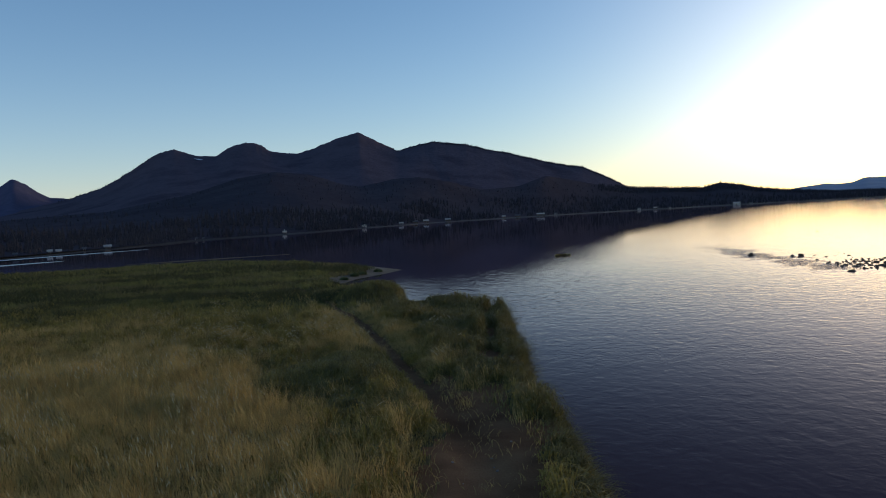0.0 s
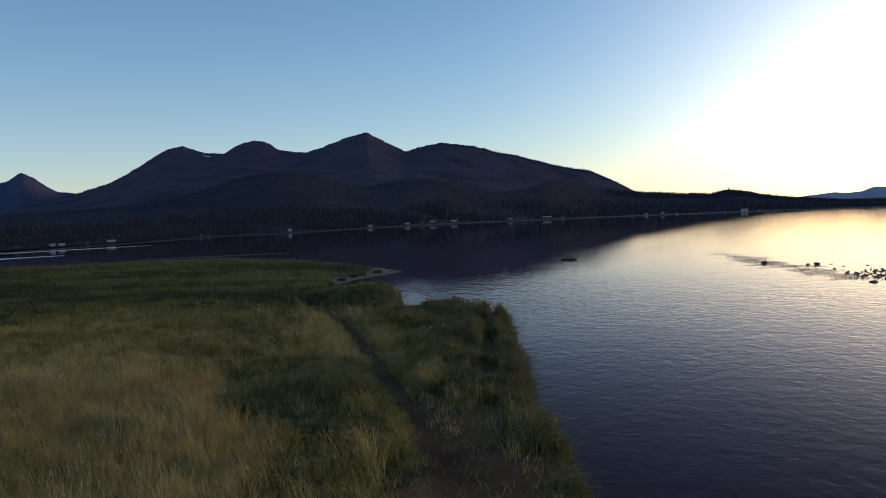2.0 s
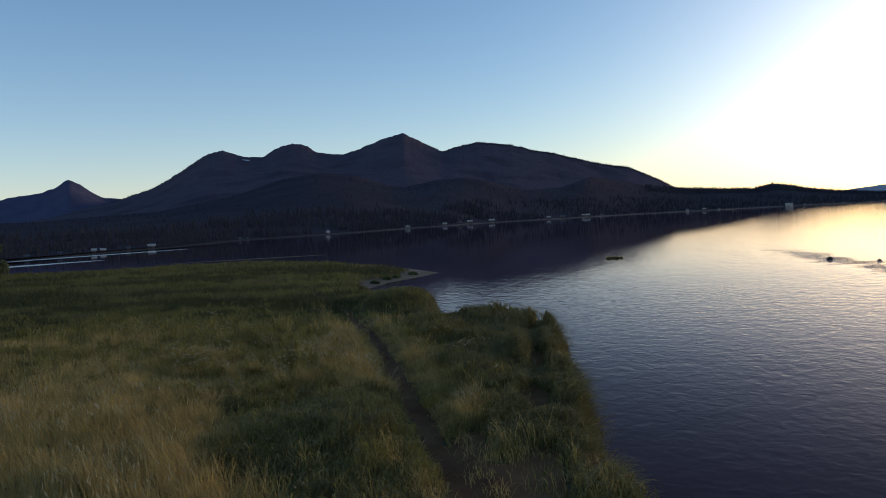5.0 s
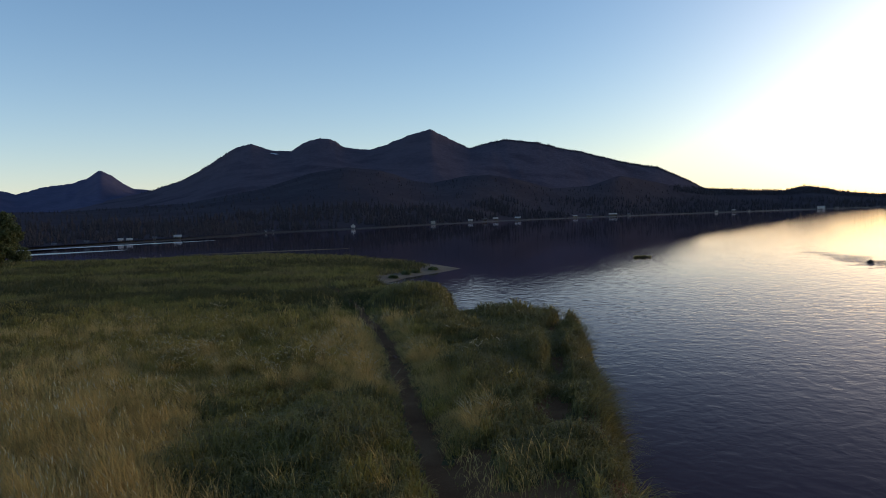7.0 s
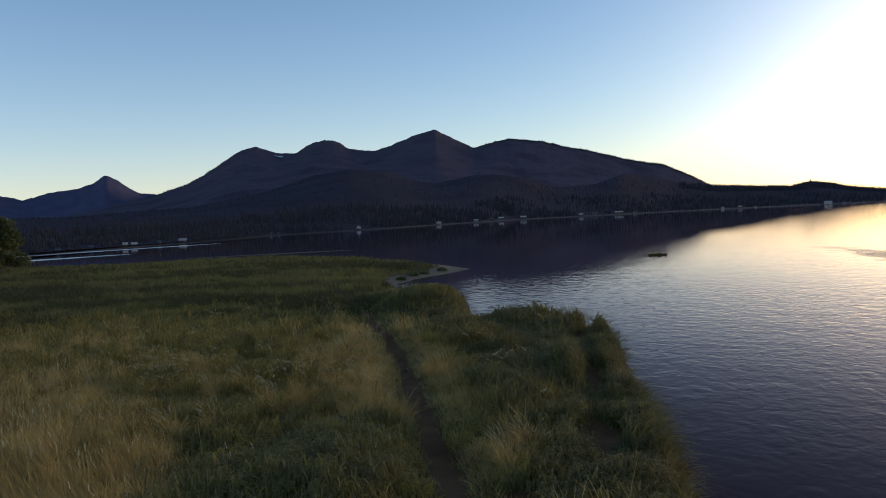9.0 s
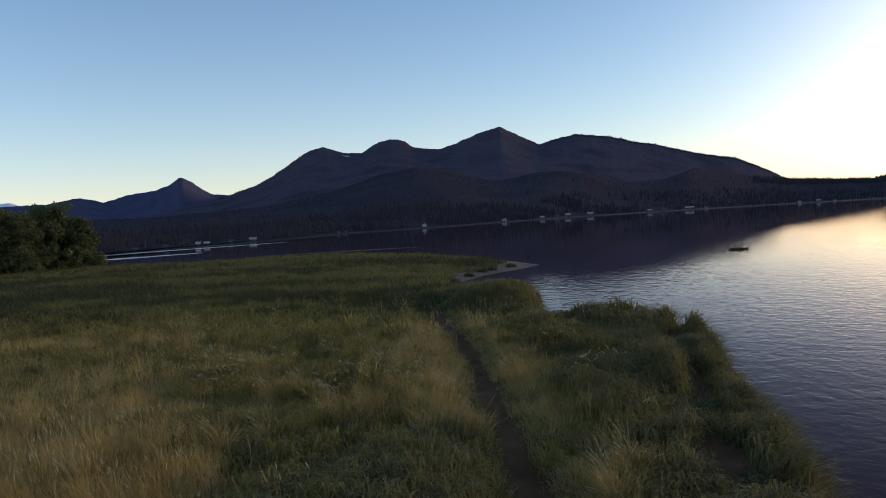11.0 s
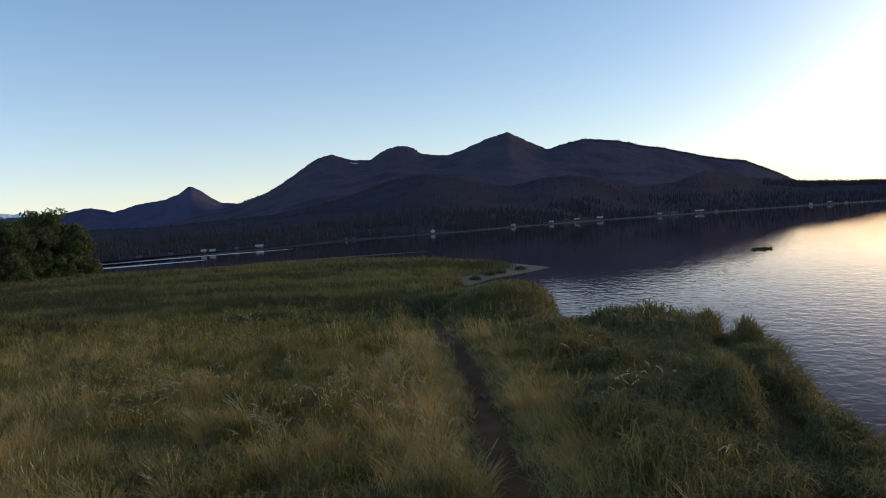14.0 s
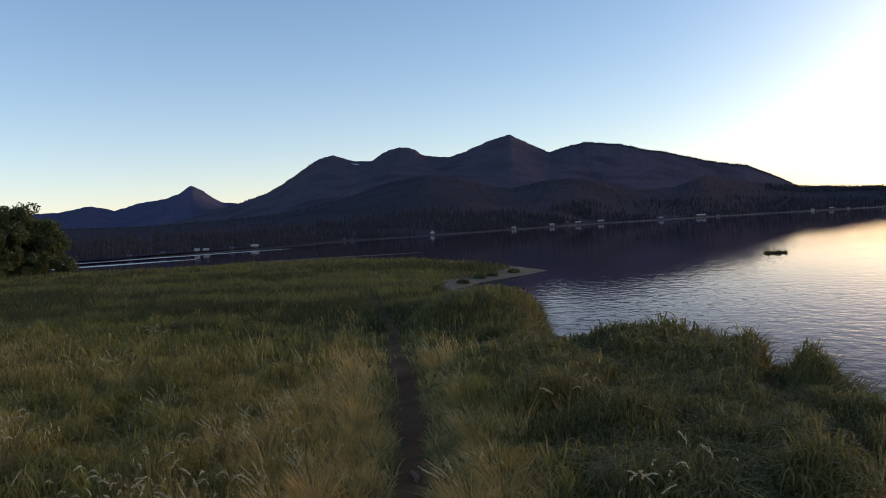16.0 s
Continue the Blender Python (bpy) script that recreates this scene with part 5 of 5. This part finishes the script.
# ---- tan tufts of seeding grass beside the trail and in the dry stands ----
def seed_tuft(seed):
    """A bunch of straw-coloured blades arching outwards, swept by the wind, with a dozen taller stalks that end in feathery heads."""
    g = np.random.default_rng(seed)
    base = tagged(new("grass_tuft"), "wind-swept tuft of tan seeding grass beside the trail", "grass tuft", group="tan grass tufts")
    n = 170
    a = np.where(g.random(n) < 0.45, 2.9 + g.normal(0, 0.7, n), g.uniform(0, 6.28, n))
    q = 0.13 * np.sqrt(g.random(n))
    bunch = blades("straw", q * np.cos(a), q * np.sin(a), np.zeros(n), g.uniform(0.22, 0.52, n), g.uniform(0.005, 0.009, n), a, g.uniform(0.3, 0.95, n), M_DRY, "", 3, 0.55)
    bunch.parent = base
    for key in ("category", "kind"):
        del bunch[key]
    for _ in range(11):
        b, tall, lean = (2.9 + g.normal(0, 0.6) if g.random() < 0.5 else g.uniform(0, 6.28)), g.uniform(0.40, 0.62), g.uniform(0.25, 0.7)
        curve = [Vector((math.cos(b) * tall * lean * t**1.8, math.sin(b) * tall * lean * t**1.8, tall * t * (1 - 0.35 * lean * t) - 0.02)) for t in (0.0, 0.3, 0.6, 0.8, 1.0)]
        bm = bmesh.new()
        tube(bm, curve, [0.0028, 0.0025, 0.002, 0.0018, 0.0012], 4)
        stalk = part("stalk", bm, M_DRY, base)
        bm = bmesh.new()
        for j in range(22):
            f = j / 21
            c = curve[3].lerp(curve[4], f)
            along_it = (curve[4] - curve[3]).normalized()
            e = (along_it + 0.6 * Vector(g.normal(0, 0.6, 3))).normalized() * g.uniform(0.012, 0.028) * (1.1 - 0.5 * f)
            w = e.orthogonal().normalized() * 0.0028
            bm.faces.new([bm.verts.new(c + v) for v in (-w, e * 0.5 - w * 1.3, e, e * 0.5 + w * 1.3, w)])
        part("seed_head", bm, M_PLUME, stalk, "pale feathery seed head")
    return base


TUFTS = [(-2.62, 22.9), (-2.45, 23.4), (-5.06, 24.6), (-4.75, 23.9), (-3.94, 23.1), (-5.1, 27.0), (-4.5, 25.6), (-4.9, 25.1), (-5.3, 24.2), (-7.9, 24.3), (-7.6, 23.9), (-8.9, 20.7), (-8.5, 21.2), (-5.8, 18.9), (-5.4, 19.4), (-6.4, 21.6),
         (-6.0, 22.0), (-3.0, 25.0), (-3.5, 26.6), (-4.3, 28.6), (-4.0, 22.6), (-4.4, 22.2), (-6.9, 25.6), (-9.3, 23.4), (-0.9, 17.6), (-0.7, 18.3), (-3.3, 21.3), (-2.7, 20.2), (-4.9, 20.8), (-7.2, 19.3), (-10.1, 22.2), (-6.6, 17.4)]
patterns = [seed_tuft(300 + k) for k in range(4)]
for k, (x, y) in enumerate(TUFTS):
    m = pose(x, y, float(ground_z(np.array([x]), np.array([y]))[0]), 0, 0, rng.uniform(-35, 35))
    if k < 4:
        patterns[k].matrix_world = m
    else:
        copy_thing(patterns[k % 4], m).scale = (1.0, 1.0, 0.85 + 0.3 * rng.random())


# ---- trees at the meadow's end ----
def alder(seed, tall, spread, label):
    """A bushy tree: several leaning stems that fork, and a crown of many small leaves in uneven clumps that reaches to the ground."""
    r = random.Random(seed)
    g = np.random.default_rng(seed)
    base = tagged(new("alder_tree"), label, "tree", group="trees at the meadow's edge")
    bm, tips = bmesh.new(), []
    for k in range(5):
        a, q = 2 * math.pi * k / 5 + r.uniform(-0.4, 0.4), spread * r.uniform(0.15, 0.6)
        h = tall * r.uniform(0.6, 0.9)
        mid_p, top_p = (q * 0.4 * math.cos(a), q * 0.4 * math.sin(a), h * 0.5), (q * math.cos(a), q * math.sin(a), h)
        tube(bm, [(0.15 * math.cos(a), 0.15 * math.sin(a), -0.3), mid_p, top_p], [0.14, 0.09, 0.02])
        for _ in range(4):
            b, t = r.uniform(0, 6.28), r.uniform(0.35, 0.9)
            s = Vector(mid_p).lerp(Vector(top_p), (t - 0.35) / 0.65)
            e = s + Vector((math.cos(b), math.sin(b), r.uniform(0.1, 0.7))) * spread * r.uniform(0.25, 0.5)
            tube(bm, [s, s.lerp(e, 0.5) + Vector((0, 0, 0.1)), e], [0.05, 0.03, 0.01], 5)
            tips.append(e)
        tips.append(Vector(top_p))
    part("trunk", bm, M_BARK, base)
    centres, sizes = [np.array(t) for t in tips], [spread * r.uniform(0.16, 0.32) for _ in tips]
    for _ in range(95):
        a, q, zz = r.uniform(0, 6.28), spread * r.uniform(0.35, 1.05), r.random() ** 1.3
        q *= math.sqrt(max(0.05, 1 - (zz * 0.95) ** 2)) if zz > 0.45 else 1.0
        centres.append(np.array((q * math.cos(a), q * math.sin(a), 0.12 + zz * tall * 0.92)))
        sizes.append(spread * r.uniform(0.13, 0.30))
    n = 130
    c = np.repeat(np.array(centres), n, 0)
    rad = np.repeat(np.array(sizes), n)[:, None]
    v = g.normal(size=(len(c), 3))
    v /= np.linalg.norm(v, axis=1, keepdims=True)
    p = c + v * rad * g.uniform(0.55, 1.08, (len(c), 1)) * (1, 1, 0.8)
    p = p[p[:, 2] > 0.05]
    t1 = g.normal(size=p.shape); t1 /= np.linalg.norm(t1, axis=1, keepdims=True)
    t2 = np.cross(t1, g.normal(size=p.shape)); t2 /= np.linalg.norm(t2, axis=1, keepdims=True)
    size = g.uniform(0.10, 0.21, (len(p), 1))
    V = np.stack([p - t1 * size, p + t2 * size * 0.5, p + t1 * size, p - t2 * size * 0.5], 1).reshape(-1, 3)
    b = np.arange(len(p)) * 4
    crown = new("crown", mesh_from("crown", V, [np.stack([b, b + 1, b + 2, b + 3], 1)], [M_LEAF]))
    crown.parent = base
    return base


for k, (bearing, dist, tall, spread) in enumerate(((-40.7, 91, 5.9, 2.6), (-42.4, 90, 7.4, 2.9), (-44.7, 87, 6.9, 3.0), (-47.4, 85, 6.6, 3.0), (-43.4, 97, 7.3, 2.9), (-50.5, 85, 6.9, 3.4), (-46.0, 94, 8.0, 2.8), (-53.5, 85, 6.8, 3.5))):
    bearing += 0.7
    x, y = -1.3 + dist * math.sin(radians(bearing)), 14.3 + dist * math.cos(radians(bearing))
    alder(200 + k, tall, spread, "bushy dark green alder at the end of the meadow").matrix_world = pose(x, y, float(ground_z(np.array([x]), np.array([y]))[0]), 0, 0, 40 * k)


# ---- low shrubs dotted over the end of the marsh ----
def shrub(seed, r):
    """A low dark saltmarsh bush: short stems and small leaves in a flat dome."""
    g = np.random.default_rng(seed)
    base = tagged(new("marsh_shrub"), "low dark shrub on the sandy end of the marsh", "shrub", group="marsh shrubs")
    bm = bmesh.new()
    for k in range(6):
        a = k * 1.05
        tube(bm, [(0, 0, -0.05), (0.4 * r * math.cos(a), 0.4 * r * math.sin(a), 0.3 * r), (0.8 * r * math.cos(a), 0.8 * r * math.sin(a), 0.55 * r)], [0.02, 0.014, 0.005], 5)
    part("stems", bm, M_BARK, base)
    v = g.normal(size=(900, 3))
    v /= np.linalg.norm(v, axis=1, keepdims=True)
    p = v * r * g.uniform(0.6, 1.1, (900, 1)) * (1, 1, 0.75)
    p[:, 2] = np.abs(p[:, 2])
    t1, t2 = g.normal(size=p.shape), g.normal(size=p.shape)
    size = 0.05
    V = np.stack([p - t1 * size, p + t2 * size * 0.5, p + t1 * size, p - t2 * size * 0.5], 1).reshape(-1, 3)
    b = np.arange(len(p)) * 4
    leaves = new("foliage", mesh_from("foliage", V, [np.stack([b, b + 1, b + 2, b + 3], 1)], [M_LEAF]))
    leaves.parent = base
    return base


first_shrub = shrub(77, 0.30)
for k, (x, y, q) in enumerate(((-9.5, 58.4, 1), (-9.1, 59.8, 1.25), (-14.8, 63.2, 1.1), (-16.5, 65.1, 0.8), (-9.8, 55.6, 1.2), (-8.2, 62.4, 1.3), (-35.8, 87.8, 1), (-25.7, 80.8, 1.1), (-20.6, 75.6, 0.8), (-30.1, 84.7, 0.9))):
    m = pose(x, y, float(ground_z(np.array([x]), np.array([y]))[0]), 0, 0, 50 * k)
    if k == 0:
        first_shrub.matrix_world = m
    else:
        copy_thing(first_shrub, m).scale = (q * 0.85, q * 0.85, q * 0.65)


# ---- stones, weed and driftwood ----
def stone_mesh(seed, flat, mat):
    bm = bmesh.new()
    bmesh.ops.create_icosphere(bm, subdivisions=2, radius=1.0)
    off = Vector((seed * 3.1, seed * 1.7, 0))
    for v in bm.verts:
        v.co *= 1 + 0.55 * noise.noise(v.co * 1.1 + off) + 0.25 * noise.noise(v.co * 2.6 + off)
        v.co.z *= flat
    me = bpy.data.meshes.new("stone")
    bm.to_mesh(me)
    bm.free()
    me.materials.append(mat)
    return me


STONES = [stone_mesh(k, f, M_ROCK) for k, f in ((1, 0.8), (2, 0.6), (3, 0.55), (4, 0.7))]


def stone(x, y, r, k, label, group="", out=0.5):
    """A stone in the shallows: out is how much of its height stands over the water."""
    ob = tagged(new("stone", STONES[k % 4]), label, "stone", group)
    zb = float(ground_z(np.array([x]), np.array([y]))[0])
    top = r * out
    tall = max(r * 0.5, (top - zb) / 1.7)
    ob.matrix_world = pose(x, y, zb + tall * 0.8, 0, 0, 57 * k) @ Matrix.Diagonal((r * 1.1, r * 0.8, tall, 1))
    return ob


stone(21.3, 60.8, 0.21, 0, "dark round boulder breaking the river surface", out=1.0)
stone(23.25, 57.8, 0.15, 1, "dark boulder in the riffle beside a larger one", out=1.0)
stone(23.8, 57.6, 0.21, 2, "dark round boulder in the riffle", out=1.1)
stone(20.7, 43.5, 0.33, 3, "wet dark boulder at the tip of the stony bar", out=0.6)
stone(43.2, 99.4, 0.16, 1, "single far boulder in bright water", out=1.0)
for k in range(240):
    a, q = rng.uniform(0, 6.28), rng.random() ** 0.6
    x, y = 26.1 + 4.8 * q * math.cos(a), 46.5 + 4.8 * q * math.sin(a)
    stone(x, y, 0.05 + 0.15 * rng.random() ** 3, k, "wet dark weed-covered stone on the bar", "stones of the bar", out=rng.uniform(0.2, 0.55))
for k in range(36):
    x, y = rng.uniform(22, 27.2), rng.uniform(51.2, 58.7)
    stone(x, y, rng.uniform(0.10, 0.18), k, "small wet stone in the riffle", "stones of the riffle", out=rng.uniform(0.1, 0.4))

# the finer rubble of the bar
ball = bmesh.new()
bmesh.ops.create_icosphere(ball, subdivisions=1, radius=1.0)
bv, bf = np.array([v.co[:] for v in ball.verts]), np.array([[v.index for v in f.verts] for f in ball.faces])
ball.free()
n = 420
a, q = rng.uniform(0, 6.28, n), rng.random(n) ** 0.6
rx, ry = 26.3 + 5.2 * q * np.cos(a), 47.0 + 5.2 * q * np.sin(a)
rz = np.minimum(ground_z(rx, ry), 0.0)
size = rng.uniform(0.04, 0.13, n)
V = bv[None] * (1 + 0.5 * (rng.random((n, len(bv), 1)) - 0.5)) * np.stack([size, size * rng.uniform(0.6, 1.2, n), (0.45 * size - rz) * 0.55 + 0.01], -1)[:, None]
V = V + np.stack([rx, ry, (rz + 0.45 * size) * 0.5], -1)[:, None]
F = (bf[None] + (np.arange(n) * len(bv))[:, None, None]).reshape(-1, 3)
tagged(new("bar_rubble", mesh_from("bar_rubble", V.reshape(-1, 3), [F], [M_ROCK])), "small dark wet stones scattered over the bar", "rubble", kind="stuff")

# a tussock islet in the river
bm = bmesh.new()
bmesh.ops.create_icosphere(bm, subdivisions=3, radius=1.0)
for v in bm.verts:
    v.co = Vector((v.co.x * 0.72, v.co.y * 0.5, v.co.z * (0.10 if v.co.z > 0 else 0.8))) * (1 + 0.3 * noise.noise(v.co * 2.2))
islet = tagged(new("islet"), "small weedy tussock islet in the river", "islet")
islet.matrix_world = pose(8.1, 73.6, 0.0, 0, 0, -8) @ Matrix.Diagonal((0.95, 0.95, 0.6, 1))
part("mound", bm, M_SOIL, islet, "dark mud mound")
a, q = rng.uniform(0, 6.28, 1500), np.sqrt(rng.random(1500))
tuft = blades("tuft", 0.74 * q * np.cos(a), 0.48 * q * np.sin(a), 0.09 * np.sqrt(1 - 0.8 * q * q) - 0.03, rng.uniform(0.08, 0.26, 1500) * (0.4 + 1.2 * vnoise(3 * q * np.cos(a), q, 0.8, 3)), np.full(1500, 0.035), a, 0.3 + 0.5 * rng.random(1500), M_SEDGE, "short weed and grass")
tuft.parent = islet
del tuft["category"], tuft["kind"]

# a pale lump of driftwood on the path, and stones on the landing
bm = bmesh.new()
tube(bm, [(-0.22, 0.02, 0.05), (-0.08, -0.03, 0.08), (0.08, 0.01, 0.10), (0.20, 0.05, 0.04)], [0.02, 0.05, 0.045, 0.015], 8)
for v in bm.verts:
    v.co += Vector((1, 1, 1)) * 0.02 * noise.noise(v.co * 14)
wood = part("driftwood", bm, M_DRIFT)
tagged(wood, "short pale piece of driftwood lying on the path", "driftwood")
wood.matrix_world = pose(-3.4, 24.1, float(ground_z(np.array([-3.4]), np.array([24.1]))[0]) - 0.015, 0, 0, 115) @ Matrix.Scale(0.6, 4)
PEBBLE = stone_mesh(9, 0.6, M_PALE_ROCK)
for k in range(6):
    x, y = 0.05 + rng.normal(0, 0.35), 10.8 + rng.normal(0, 1.3)
    ob = tagged(new("pebble", PEBBLE), "small pale pebble on the trodden landing", "pebble", "pebbles on the landing")
    r = rng.uniform(0.012, 0.03)
    ob.matrix_world = pose(x, y, float(ground_z(np.array([x]), np.array([y]))[0]) + 0.3 * r, 0, 0, 77 * k) @ Matrix.Diagonal((r, r * 0.8, r, 1))
